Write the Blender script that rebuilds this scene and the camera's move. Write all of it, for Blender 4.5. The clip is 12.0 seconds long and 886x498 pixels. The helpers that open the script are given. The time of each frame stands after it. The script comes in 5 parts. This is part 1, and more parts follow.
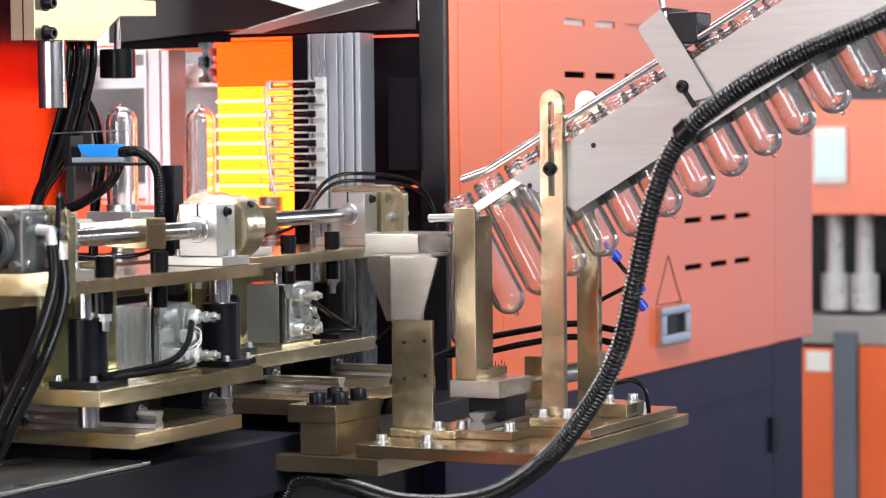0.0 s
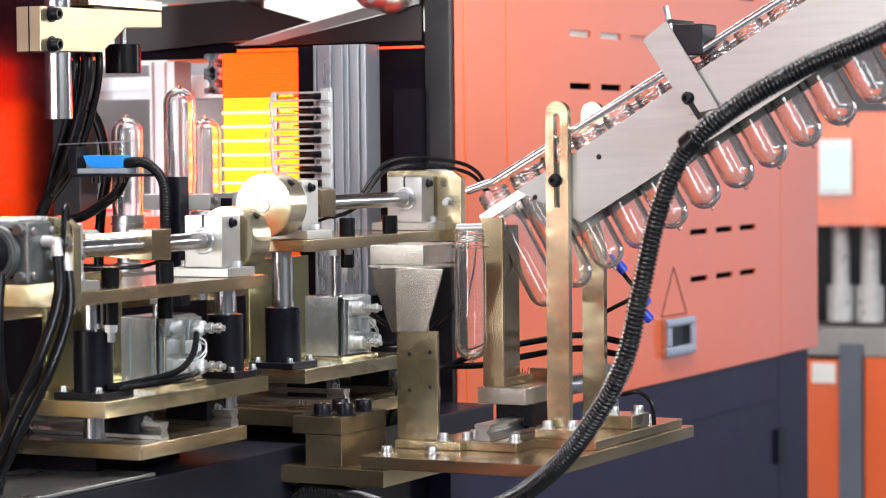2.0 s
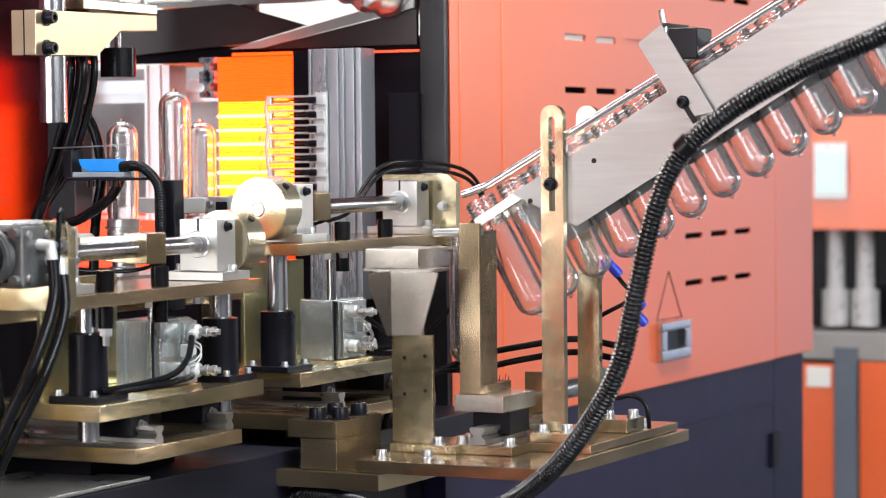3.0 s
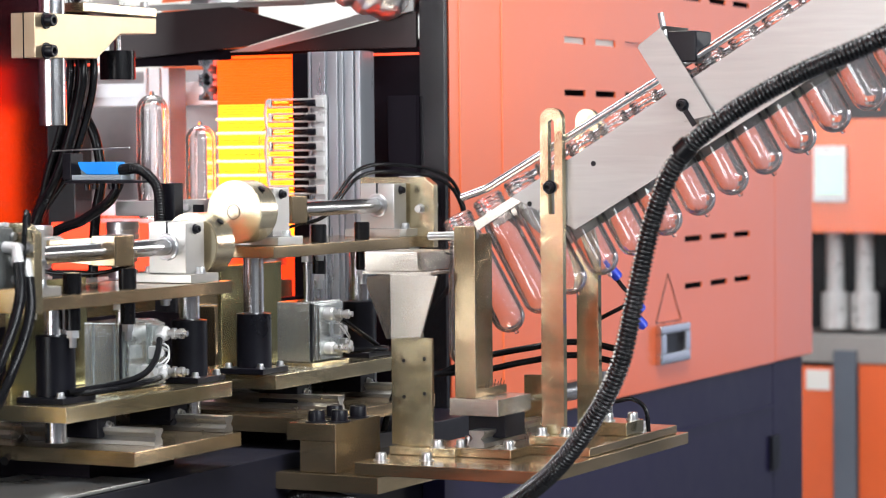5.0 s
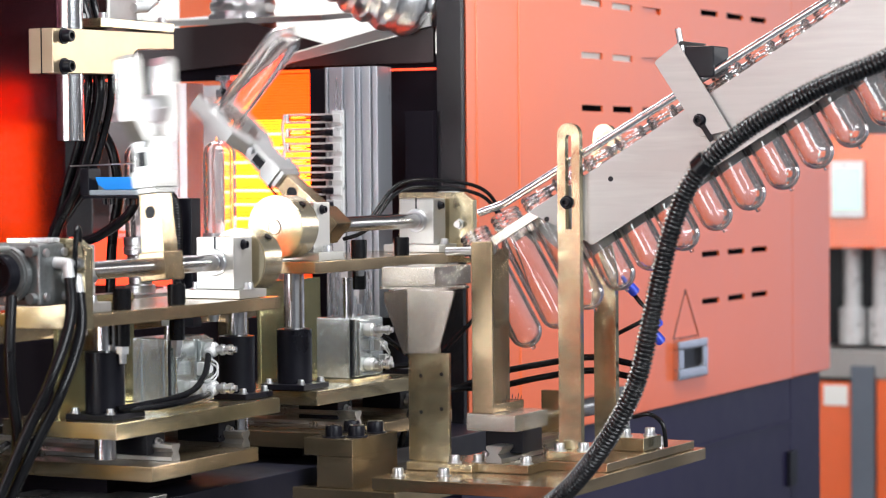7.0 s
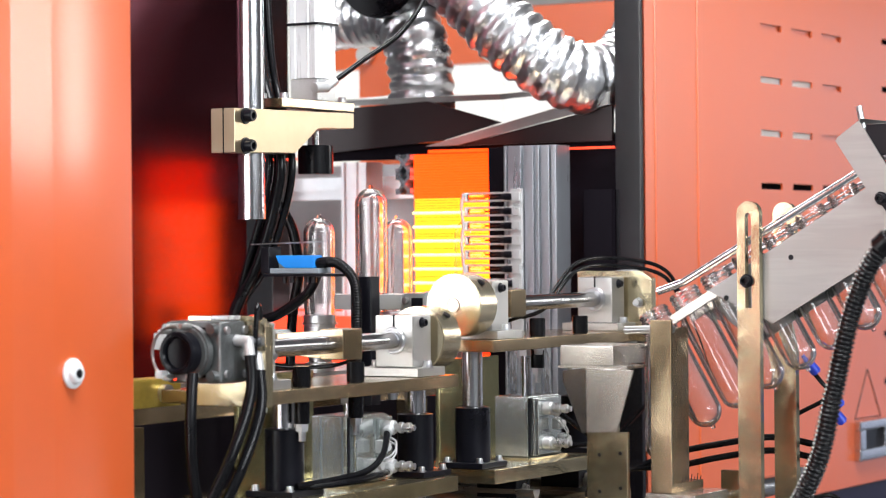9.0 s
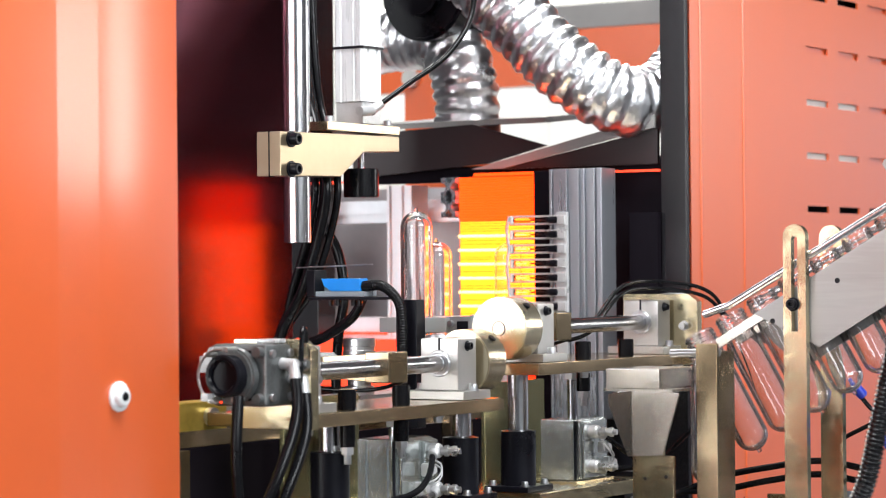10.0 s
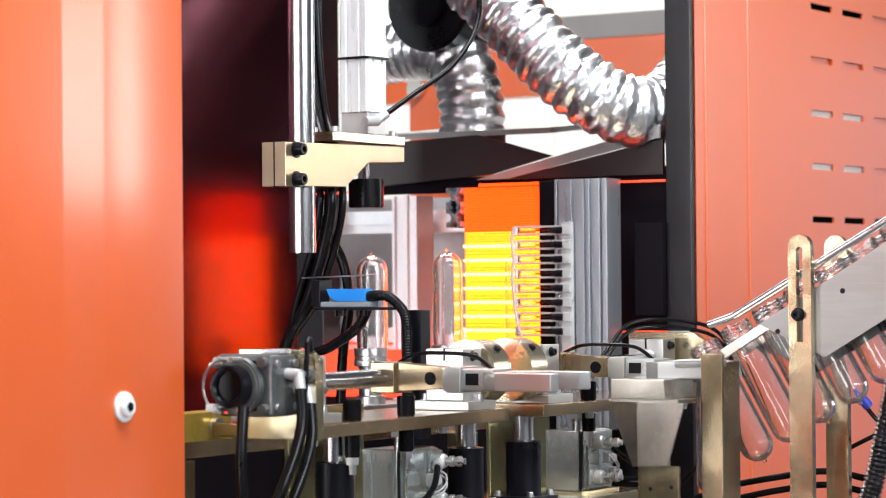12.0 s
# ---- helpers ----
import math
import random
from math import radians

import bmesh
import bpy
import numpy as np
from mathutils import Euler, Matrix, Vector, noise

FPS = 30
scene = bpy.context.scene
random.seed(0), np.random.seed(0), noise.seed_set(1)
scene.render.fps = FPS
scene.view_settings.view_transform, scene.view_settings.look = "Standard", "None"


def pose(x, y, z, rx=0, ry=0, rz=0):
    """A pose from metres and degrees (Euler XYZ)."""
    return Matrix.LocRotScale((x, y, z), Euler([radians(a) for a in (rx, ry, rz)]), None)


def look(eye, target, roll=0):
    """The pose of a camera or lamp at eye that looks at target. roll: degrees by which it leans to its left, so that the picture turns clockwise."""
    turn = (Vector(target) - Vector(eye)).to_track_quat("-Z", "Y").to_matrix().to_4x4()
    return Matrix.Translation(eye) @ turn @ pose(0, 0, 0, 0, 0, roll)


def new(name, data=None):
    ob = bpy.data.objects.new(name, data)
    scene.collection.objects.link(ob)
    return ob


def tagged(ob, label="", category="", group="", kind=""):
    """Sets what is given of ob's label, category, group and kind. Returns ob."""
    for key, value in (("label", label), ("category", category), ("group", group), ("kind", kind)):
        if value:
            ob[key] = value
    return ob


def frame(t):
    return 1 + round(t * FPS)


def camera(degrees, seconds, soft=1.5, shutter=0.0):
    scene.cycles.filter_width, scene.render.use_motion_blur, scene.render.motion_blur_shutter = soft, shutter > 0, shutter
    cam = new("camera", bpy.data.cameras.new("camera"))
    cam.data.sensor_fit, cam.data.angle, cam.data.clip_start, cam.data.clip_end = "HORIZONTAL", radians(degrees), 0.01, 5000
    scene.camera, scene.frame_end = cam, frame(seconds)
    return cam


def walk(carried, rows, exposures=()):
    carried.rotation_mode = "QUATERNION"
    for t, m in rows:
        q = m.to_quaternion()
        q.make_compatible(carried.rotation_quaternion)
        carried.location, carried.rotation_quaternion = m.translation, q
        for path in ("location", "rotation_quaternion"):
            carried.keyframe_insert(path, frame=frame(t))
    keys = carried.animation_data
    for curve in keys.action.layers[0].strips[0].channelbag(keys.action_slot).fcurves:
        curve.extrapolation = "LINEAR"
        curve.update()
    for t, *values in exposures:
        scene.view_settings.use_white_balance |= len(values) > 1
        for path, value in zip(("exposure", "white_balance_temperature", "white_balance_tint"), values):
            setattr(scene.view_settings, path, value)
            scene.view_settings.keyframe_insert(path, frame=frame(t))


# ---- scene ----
EYE = Vector((-2.807, -1.427, 1.24))
# seconds, heading from +X towards +Y, tilt, roll (degrees)
TURNS = [
    (0.0, 26.933, -2.562, -0.594),
    (0.5, 26.731, -2.496, -0.571),
    (1.0, 26.690, -2.376, -0.551),
    (1.5, 27.144, -2.400, -0.544),
    (2.0, 27.051, -2.304, -0.537),
    (2.5, 27.019, -2.249, -0.516),
    (3.0, 26.940, -2.221, -0.521),
    (5.0, 26.925, -2.156, -0.505),
    (5.5, 26.945, -2.114, -0.504),
    (6.0, 26.953, -2.057, -0.506),
    (6.5, 26.960, -2.000, -0.500),
    (7.0, 27.309, -1.809, -0.496),
    (7.5, 28.512, -1.369, -0.493),
    (7.7, 28.966, -1.165, -0.495),
    (9.3, 31.727, 0.177, -0.500),
    (9.5, 31.969, 0.284, -0.502),
    (10.0, 32.335, 0.523, -0.505),
    (10.5, 32.350, 0.590, -0.513),
    (11.0, 32.312, 0.618, -0.504),
    (11.5, 32.425, 0.693, -0.502),
    (12.0, 32.447, 0.756, -0.497),
]
cam = camera(19.77, 12.0, soft=1.0, shutter=0.2)
cam.data.dof.use_dof, cam.data.dof.focus_distance, cam.data.dof.aperture_fstop = True, 3.8, 6.3


def aim(heading, tilt, roll):
    a, p = radians(heading), radians(tilt)
    ahead = Vector((math.cos(a) * math.cos(p), math.sin(a) * math.cos(p), math.sin(p)))
    return look(EYE, EYE + ahead, roll)


walk(cam, [(t, aim(h, p, r)) for t, h, p, r in TURNS], exposures=[(0.0, 0.2), (7.4, 0.2), (9.6, -0.03), (12.0, -0.03)])

# ---- light ----
world = bpy.data.worlds.new("hall_daylight")
scene.world = world
world.use_nodes = True
wn = world.node_tree.nodes
sky = wn.new("ShaderNodeTexSky")
sky.sky_type, sky.sun_disc = "NISHITA", False
sky.sun_elevation, sky.sun_rotation = radians(40), radians(200)
world.node_tree.links.new(sky.outputs["Color"], wn["Background"].inputs["Color"])
wn["Background"].inputs["Strength"].default_value = 0.08


def area(name, eye, target, w, h, watts, colour=(1, 1, 1)):
    data = bpy.data.lights.new(name, "AREA")
    data.shape, data.size, data.size_y, data.energy, data.color = "RECTANGLE", w, h, watts, colour
    ob = new(name, data)
    ob.matrix_world = look(eye, target)
    return ob


# daylight through the long windows and the gate of the hall, and the rows of hall lamps
area("window_light_west", (-5.9, 2.3, 1.9), (0, 0.4, 1.2), 5.2, 3.0, 375, (0.94, 0.97, 1.0))
area("window_light_south", (-2.4, -5.9, 3.4), (0.0, 0.3, 1.0), 5.0, 1.6, 350, (0.91, 0.96, 1.0))
area("gate_light_east", (8.8, -1.85, 1.2), (2.0, 0.2, 1.1), 1.7, 2.3, 9, (0.60, 0.70, 1.0))
area("window_light_corner", (8.9, -5.3, 2.8), (0.4, 0.8, 1.4), 1.2, 2.4, 120, (1.0, 0.98, 0.95))
area("hall_lamp_light", (-0.3, -0.9, 4.85), (0.3, 0.0, 0), 3.0, 1.2, 300, (0.97, 0.98, 1.0))
area("hall_lamp_light", (3.5, 3.0, 4.85), (3.5, 3.0, 0), 3.0, 3.0, 380, (1.0, 0.98, 0.95))


# ---- materials ----
def mat(name, colour, rough=0.5, metal=0.0, vary=0.15, scale=30.0, bump=0.0, coat=0.0, stretch=(1, 1, 1), tint=None, dirt=0.25, spec=0.5, wave=0.0):
    """Paint or metal with two scales of variation in colour, gloss and relief."""
    m = bpy.data.materials.new(name)
    m.use_nodes = True
    t = m.node_tree
    n, link = t.nodes, t.links.new
    b = n["Principled BSDF"]
    tc = n.new("ShaderNodeTexCoord")
    mp = n.new("ShaderNodeMapping")
    mp.inputs["Scale"].default_value = stretch
    link(tc.outputs["Object"], mp.inputs["Vector"])
    fine = n.new("ShaderNodeTexNoise")
    fine.inputs["Scale"].default_value, fine.inputs["Detail"].default_value = scale * 6, 2
    broad = n.new("ShaderNodeTexNoise")
    broad.inputs["Scale"].default_value, broad.inputs["Detail"].default_value = scale * 0.45, 3
    for k in (fine, broad):
        link(mp.outputs["Vector"], k.inputs["Vector"])
    mixv = n.new("ShaderNodeMath")
    mixv.operation = "MULTIPLY_ADD"
    link(fine.outputs["Fac"], mixv.inputs[0])
    mixv.inputs[1].default_value = dirt
    link(broad.outputs["Fac"], mixv.inputs[2])
    ramp = n.new("ShaderNodeValToRGB")
    e = ramp.color_ramp.elements
    dark = [c * (1 - vary) for c in colour]
    light = [min(1, c * (1 + vary)) for c in colour]
    if tint:
        dark = [d * 0.5 + k * 0.5 for d, k in zip(dark, tint)]
    e[0].position, e[0].color = 0.44, (*dark, 1)
    e[1].position, e[1].color = 0.76, (*light, 1)
    link(mixv.outputs["Value"], ramp.inputs["Fac"])
    link(ramp.outputs["Color"], b.inputs["Base Color"])
    rr = n.new("ShaderNodeMapRange")
    rr.inputs["From Min"].default_value, rr.inputs["From Max"].default_value = 0.35, 0.85
    rr.inputs["To Min"].default_value, rr.inputs["To Max"].default_value = rough * 0.8, min(1, rough * 1.25)
    link(mixv.outputs["Value"], rr.inputs["Value"])
    link(rr.outputs["Result"], b.inputs["Roughness"])
    b.inputs["Metallic"].default_value = metal
    b.inputs["Coat Weight"].default_value = coat
    b.inputs["Coat Roughness"].default_value = 0.22
    b.inputs["Specular IOR Level"].default_value = spec
    if bump:
        bp = n.new("ShaderNodeBump")
        bp.inputs["Strength"].default_value, bp.inputs["Distance"].default_value = bump, 0.0015
        link(fine.outputs["Fac"], bp.inputs["Height"])
        link(bp.outputs["Normal"], b.inputs["Normal"])
        if wave:
            # slight unevenness of rolled and ground plates
            wb = n.new("ShaderNodeBump")
            wb.inputs["Strength"].default_value, wb.inputs["Distance"].default_value = 1.0, wave
            link(broad.outputs["Fac"], wb.inputs["Height"])
            link(wb.outputs["Normal"], bp.inputs["Normal"])
    return m


def glow(name, colour, strength):
    m = bpy.data.materials.new(name)
    m.use_nodes = True
    b = m.node_tree.nodes["Principled BSDF"]
    b.inputs["Base Color"].default_value = (*colour, 1)
    b.inputs["Emission Color"].default_value = (*colour, 1)
    b.inputs["Emission Strength"].default_value = strength
    return m


def clear(name, colour=(1, 1, 1), rough=0.02, ior=1.42, haze=0.0):
    m = bpy.data.materials.new(name)
    m.use_nodes = True
    b = m.node_tree.nodes["Principled BSDF"]
    b.inputs["Base Color"].default_value = (*colour, 1)
    b.inputs["Roughness"].default_value = rough
    b.inputs["IOR"].default_value = ior
    b.inputs["Transmission Weight"].default_value = 1.0 - haze
    return m


BRASSY = mat("yellow_zinc_steel", (0.62, 0.52, 0.35), 0.20, 0.92, 0.36, 11, 0.025, tint=(0.46, 0.42, 0.27), stretch=(1, 1, 1.6), dirt=0.12, wave=0.005)
BROWN = mat("brown_zinc_steel", (0.45, 0.34, 0.22), 0.20, 0.9, 0.36, 9, 0.025, tint=(0.36, 0.29, 0.18), dirt=0.1, wave=0.005)
DISC = mat("turned_yellow_steel", (0.68, 0.60, 0.44), 0.24, 0.92, 0.08, 12, 0.012, dirt=0.1)
STEEL = mat("ground_steel", (0.66, 0.66, 0.68), 0.2, 1.0, 0.06, 20, 0.02, stretch=(1, 1, 0.2))
BOLT = mat("bolt_steel", (0.55, 0.55, 0.56), 0.3, 0.95, 0.15, 60)
ALU = mat("milled_aluminium", (0.58, 0.565, 0.54), 0.34, 0.8, 0.06, 20, 0.02, dirt=0.1)
PROFILE = mat("anodised_profile", (0.44, 0.46, 0.50), 0.28, 0.75, 0.06, 12, 0.0, stretch=(4, 4, 0.3))
STAINLESS = mat("brushed_stainless", (0.39, 0.375, 0.36), 0.46, 0.9, 0.16, 8, 0.04, stretch=(1, 0.25, 3))
GREY_STEEL = mat("bare_grey_steel", (0.62, 0.58, 0.53), 0.24, 0.88, 0.14, 8, 0.0, tint=(0.54, 0.48, 0.40), stretch=(2, 2, 0.5), dirt=0.1)
BLACK = mat("black_oxide", (0.006, 0.006, 0.009), 0.3, 0.0, 0.3, 30, spec=0.2)
MATT_BLACK = mat("matt_black_sheet", (0.008, 0.006, 0.009), 0.6, 0.0, 0.2, 12, spec=0.05)
GRIPPER = mat("anodised_gripper", (0.50, 0.50, 0.49), 0.36, 0.75, 0.08, 20, 0.02, dirt=0.1)
CYLINDER = mat("cylinder_aluminium", (0.72, 0.76, 0.75), 0.2, 0.85, 0.04, 10, 0.01, stretch=(3, 3, 0.3))
RUBBER = mat("black_plastic", (0.006, 0.006, 0.007), 0.22, 0.0, 0.2, 40, spec=0.2)
CONDUIT = mat("black_glossy_conduit", (0.006, 0.006, 0.007), 0.2, 0.0, 0.15, 30, spec=0.5)
RAIL = mat("rail_steel", (0.40, 0.40, 0.40), 0.3, 0.95, 0.1, 30)
ORANGE = mat("orange_paint", (0.74, 0.122, 0.026), 0.34, 0.0, 0.05, 3, 0.03, coat=1.0)
TABLE = mat("dark_table_paint", (0.007, 0.007, 0.013), 0.5, 0.0, 0.15, 5, 0.03, spec=0.25)
NAVY = mat("navy_paint", (0.012, 0.010, 0.036), 0.42, 0.0, 0.12, 4, 0.03, spec=0.3)
# base colour tinted red to redden the heater's reflection
PLATEN_STEEL = mat("red_tinted_platen", (0.12, 0.034, 0.046), 0.16, 0.95, 0.15, 4, 0.0)
CAST = mat("cast_grey_aluminium", (0.20, 0.21, 0.21), 0.34, 0.7, 0.3, 40, 0.15)
DARK = mat("black_paint", (0.010, 0.009, 0.011), 0.2, 0.0, 0.2, 6, 0.0)
HOOD = mat("grey_hood_sheet", (0.30, 0.29, 0.28), 0.5, 0.3, 0.12, 6, 0.03)
HALL_GREY = mat("grey_hall_wall", (0.13, 0.13, 0.14), 0.7, 0.0, 0.1, 2, 0.03)
WHITE = mat("white_hall_wall", (0.80, 0.80, 0.76), 0.7, 0.0, 0.05, 2, 0.03)
FLOOR = mat("grey_hall_floor", (0.07, 0.073, 0.078), 0.4, 0.0, 0.12, 2, 0.03)
HOOD_DARK = mat("dark_hood_sheet", (0.026, 0.017, 0.018), 0.36, 0.2, 0.12, 6, 0.02)
SLATE = mat("slate_paint", (0.10, 0.12, 0.15), 0.45, 0.0, 0.1, 6)
REAR = mat("pale_rear_sheet", (0.44, 0.42, 0.43), 0.4, 0.2, 0.12, 6, 0.02)
AIR_WHITE = mat("white_anodised_tube", (0.90, 0.91, 0.92), 0.3, 0.12, 0.04, 10, 0.01, stretch=(3, 3, 0.3))
CLAMP_STEEL = mat("machined_yellow_clamp", (0.66, 0.56, 0.40), 0.36, 0.9, 0.22, 5, 0.02, tint=(0.50, 0.36, 0.22), dirt=0.1, wave=0.004)
# emission that stands in for red heater light on dark sheets
RED_SPILL = glow("red_spill_glow", (1.0, 0.05, 0.01), 1.3)
BLUE = mat("blue_sensor_plastic", (0.0, 0.23, 0.75), 0.4, 0.0, 0.05, 40)
SENSOR_GREY = mat("grey_sensor_body", (0.22, 0.25, 0.28), 0.5, 0.0, 0.1, 40)
COBALT = mat("blue_fitting_plastic", (0.02, 0.05, 0.55), 0.35, 0.0, 0.1, 40)
WHITE_PART = mat("white_fitting", (0.60, 0.60, 0.60), 0.3, 0.35, 0.08, 60)
# profile colour lightened to make up for missing light on the rear frame
LIT_PROFILE = mat("lightened_anodised_profile", (0.84, 0.84, 0.87), 0.34, 0.3, 0.06, 12)
CLIP = mat("lamp_clip_metal", (0.66, 0.64, 0.63), 0.3, 0.5, 0.08, 40)
YELLOW = mat("yellow_zinc_bright", (0.58, 0.42, 0.08), 0.35, 0.7, 0.2, 20)
OLIVE = mat("olive_zinc", (0.52, 0.47, 0.25), 0.2, 0.85, 0.3, 7, 0.02, tint=(0.42, 0.44, 0.26), dirt=0.1, wave=0.006)
FOIL = mat("crumpled_foil", (0.84, 0.84, 0.86), 0.3, 1.0, 0.08, 16, 1.0)
PET = clear("clear_preform_plastic", (0.98, 0.97, 0.97), 0.02, 1.5, haze=0.03)
QUARTZ = clear("lamp_quartz", (1, 0.93, 0.9), 0.05, 1.18)
# lamp light on the reflectors is put in as emission
WARM_GLOW = glow("orange_emissive_reflector", (1.0, 0.062, 0.002), 2.4)
HEAT_GLOW = glow("emissive_lamp_reflector", (1.0, 0.15, 0.005), 6.6)
HOT = glow("glowing_lamp", (1.0, 0.78, 0.36), 1.6)
# red emission for the indicator and for strips of reflected heater light
RED_GLOW = glow("red_glow", (1.0, 0.06, 0.02), 1.6)
SCREEN = glow("lit_screen", (0.45, 0.75, 0.62), 0.6)


# ---- mesh helpers ----
def box(bm, x0, x1, y0, y1, z0, z1, bevel=0.0, m=None):
    r = bmesh.ops.create_cube(bm, size=1.0)
    mt = Matrix.Translation(((x0 + x1) / 2, (y0 + y1) / 2, (z0 + z1) / 2)) @ Matrix.Diagonal((x1 - x0, y1 - y0, z1 - z0, 1))
    bmesh.ops.transform(bm, matrix=(m or Matrix()) @ mt, verts=r["verts"])
    if bevel:
        es = list({e for v in r["verts"] for e in v.link_edges})
        bmesh.ops.bevel(bm, geom=es, offset=bevel, segments=2, affect="EDGES", profile=0.5)


def rod(bm, a, b, r, seg=24, r2=None, bevel=0.0):
    a, b = Vector(a), Vector(b)
    d = b - a
    q = d.to_track_quat("Z", "Y").to_matrix().to_4x4()
    c = bmesh.ops.create_cone(bm, cap_ends=True, segments=seg, radius1=r, radius2=r if r2 is None else r2, depth=d.length)
    bmesh.ops.transform(bm, matrix=Matrix.Translation((a + b) / 2) @ q, verts=c["verts"])
    if bevel:
        es = [e for e in {e for v in c["verts"] for e in v.link_edges} if any(len(f.verts) > 4 for f in e.link_faces)]
        bmesh.ops.bevel(bm, geom=es, offset=bevel, segments=2, affect="EDGES")


def spin(bm, profile, seg=28, m=None):
    """Turns (radius, height) pairs about z."""
    rings = []
    for r, z in profile:
        if r < 1e-6:
            rings.append([bm.verts.new((0, 0, z))])
        else:
            rings.append([bm.verts.new((r * math.cos(2 * math.pi * k / seg), r * math.sin(2 * math.pi * k / seg), z)) for k in range(seg)])
    for p, q in zip(rings, rings[1:]):
        for k in range(seg):
            j = (k + 1) % seg
            if len(p) == 1 and len(q) > 1:
                bm.faces.new((p[0], q[j], q[k]))
            elif len(q) == 1 and len(p) > 1:
                bm.faces.new((p[k], p[j], q[0]))
            elif len(p) > 1:
                bm.faces.new((p[k], p[j], q[j], q[k]))
    if m:
        bmesh.ops.transform(bm, matrix=m, verts=[v for r in rings for v in r])


def prism(bm, outline, axis, lo, hi, bevel=0.0):
    """Extrudes an outline of (u, v) along axis from lo to hi: x takes (y, z), y takes (x, z), z takes (x, y)."""
    def place(u, v, w):
        return {"x": (w, u, v), "y": (u, w, v), "z": (u, v, w)}[axis]
    a = [bm.verts.new(place(u, v, lo)) for u, v in outline]
    b = [bm.verts.new(place(u, v, hi)) for u, v in outline]
    fs = [bm.faces.new(a), bm.faces.new(b[::-1])]
    n = len(a)
    for k in range(n):
        fs.append(bm.faces.new((a[k], b[k], b[(k + 1) % n], a[(k + 1) % n])))
    bmesh.ops.recalc_face_normals(bm, faces=fs)
    if bevel:
        bmesh.ops.bevel(bm, geom=list({e for f in fs for e in f.edges}), offset=bevel, segments=2, affect="EDGES", profile=0.5)


def tube_along(bm, pts, r, seg=12, rib=0.0, pitch=0.006, step=None):
    """A round tube through the points; with rib it is corrugated."""
    pts = [Vector(p) for p in pts]
    dense = []
    for i in range(len(pts) - 1):
        p0, p1, p2, p3 = pts[max(i - 1, 0)], pts[i], pts[i + 1], pts[min(i + 2, len(pts) - 1)]
        n = max(2, int((p2 - p1).length / (step or max(r * 0.8, 0.004))))
        for k in range(n):
            u = k / n
            dense.append(0.5 * ((2 * p1) + (p2 - p0) * u + (2 * p0 - 5 * p1 + 4 * p2 - p3) * u * u + (3 * p1 - p0 - 3 * p2 + p3) * u ** 3))
    dense.append(pts[-1])
    rings, along, side = [], 0.0, None
    for i, p in enumerate(dense):
        d = (dense[min(i + 1, len(dense) - 1)] - dense[max(i - 1, 0)]).normalized()
        if i:
            along += (p - dense[i - 1]).length
        if side is None:
            side = d.orthogonal().normalized()
        side = (side - d * side.dot(d)).normalized()
        up = d.cross(side)
        rr = r
        if rib:
            rr = r - rib * (0.5 - 0.5 * math.cos(2 * math.pi * along / pitch)) ** 1.5
        rings.append([bm.verts.new(p + (side * math.cos(2 * math.pi * k / seg) + up * math.sin(2 * math.pi * k / seg)) * rr) for k in range(seg)])
    for a, b in zip(rings, rings[1:]):
        for k in range(seg):
            bm.faces.new((a[k], a[(k + 1) % seg], b[(k + 1) % seg], b[k]))
    bm.faces.new(rings[0][::-1])
    bm.faces.new(rings[-1])


def smooth(me, angle=28):
    for p in me.polygons:
        p.use_smooth = True
    me.set_sharp_from_angle(angle=radians(angle))


# the feeder stands farther back than the carriages: its plan is drawn at 1 : 1.14 about the eye's point
NEAR = Matrix()
FEED = Matrix.Translation(EYE) @ Matrix.Scale(1.14, 4) @ Matrix.Translation(-EYE)
PLAN = [NEAR]


SOFT = ("rib", "door_leaf", "duct_skin", "hose_skin", "conduit", "sheath", "air_hose")


def part(name, bm, material, parent=None, label="", at=None):
    me = bpy.data.meshes.new(name)
    bmesh.ops.transform(bm, matrix=PLAN[0], verts=bm.verts)
    bmesh.ops.recalc_face_normals(bm, faces=bm.faces)
    bm.to_mesh(me)
    bm.free()
    me.materials.append(material)
    smooth(me, 75 if name in ("conduit", "sheath", "air_hose", "hose_skin") else 28)
    ob = new(name, me)
    if name not in SOFT:
        flat = ob.modifiers.new("flat_faces", "WEIGHTED_NORMAL")
        flat.keep_sharp = True
    ob.parent = parent
    if parent and parent.type == "EMPTY":
        ob.matrix_parent_inverse = Matrix.Translation(-parent.location)
    if at:
        ob.matrix_basis = at
    if label:
        ob["label"] = label
    return ob


def block(name, dims, material, parent=None, label="", bevel=0.001):
    bm = bmesh.new()
    box(bm, *dims, bevel=bevel)
    return part(name, bm, material, parent, label)


def bar(name, a, b, r, material, parent=None, label="", seg=24, bevel=0.0):
    bm = bmesh.new()
    rod(bm, a, b, r, seg, bevel=bevel)
    return part(name, bm, material, parent, label)


def pipe(name, pts, r, material, parent=None, label="", **k):
    bm = bmesh.new()
    tube_along(bm, pts, r, **k)
    return part(name, bm, material, parent, label)


def thing(name, x=0, y=0, z=0, **tags):
    ob = new(name)
    ob.location = PLAN[0] @ Vector((x, y, z))
    ob.empty_display_size = 0.05
    return tagged(ob, **tags)


MESHES = {}


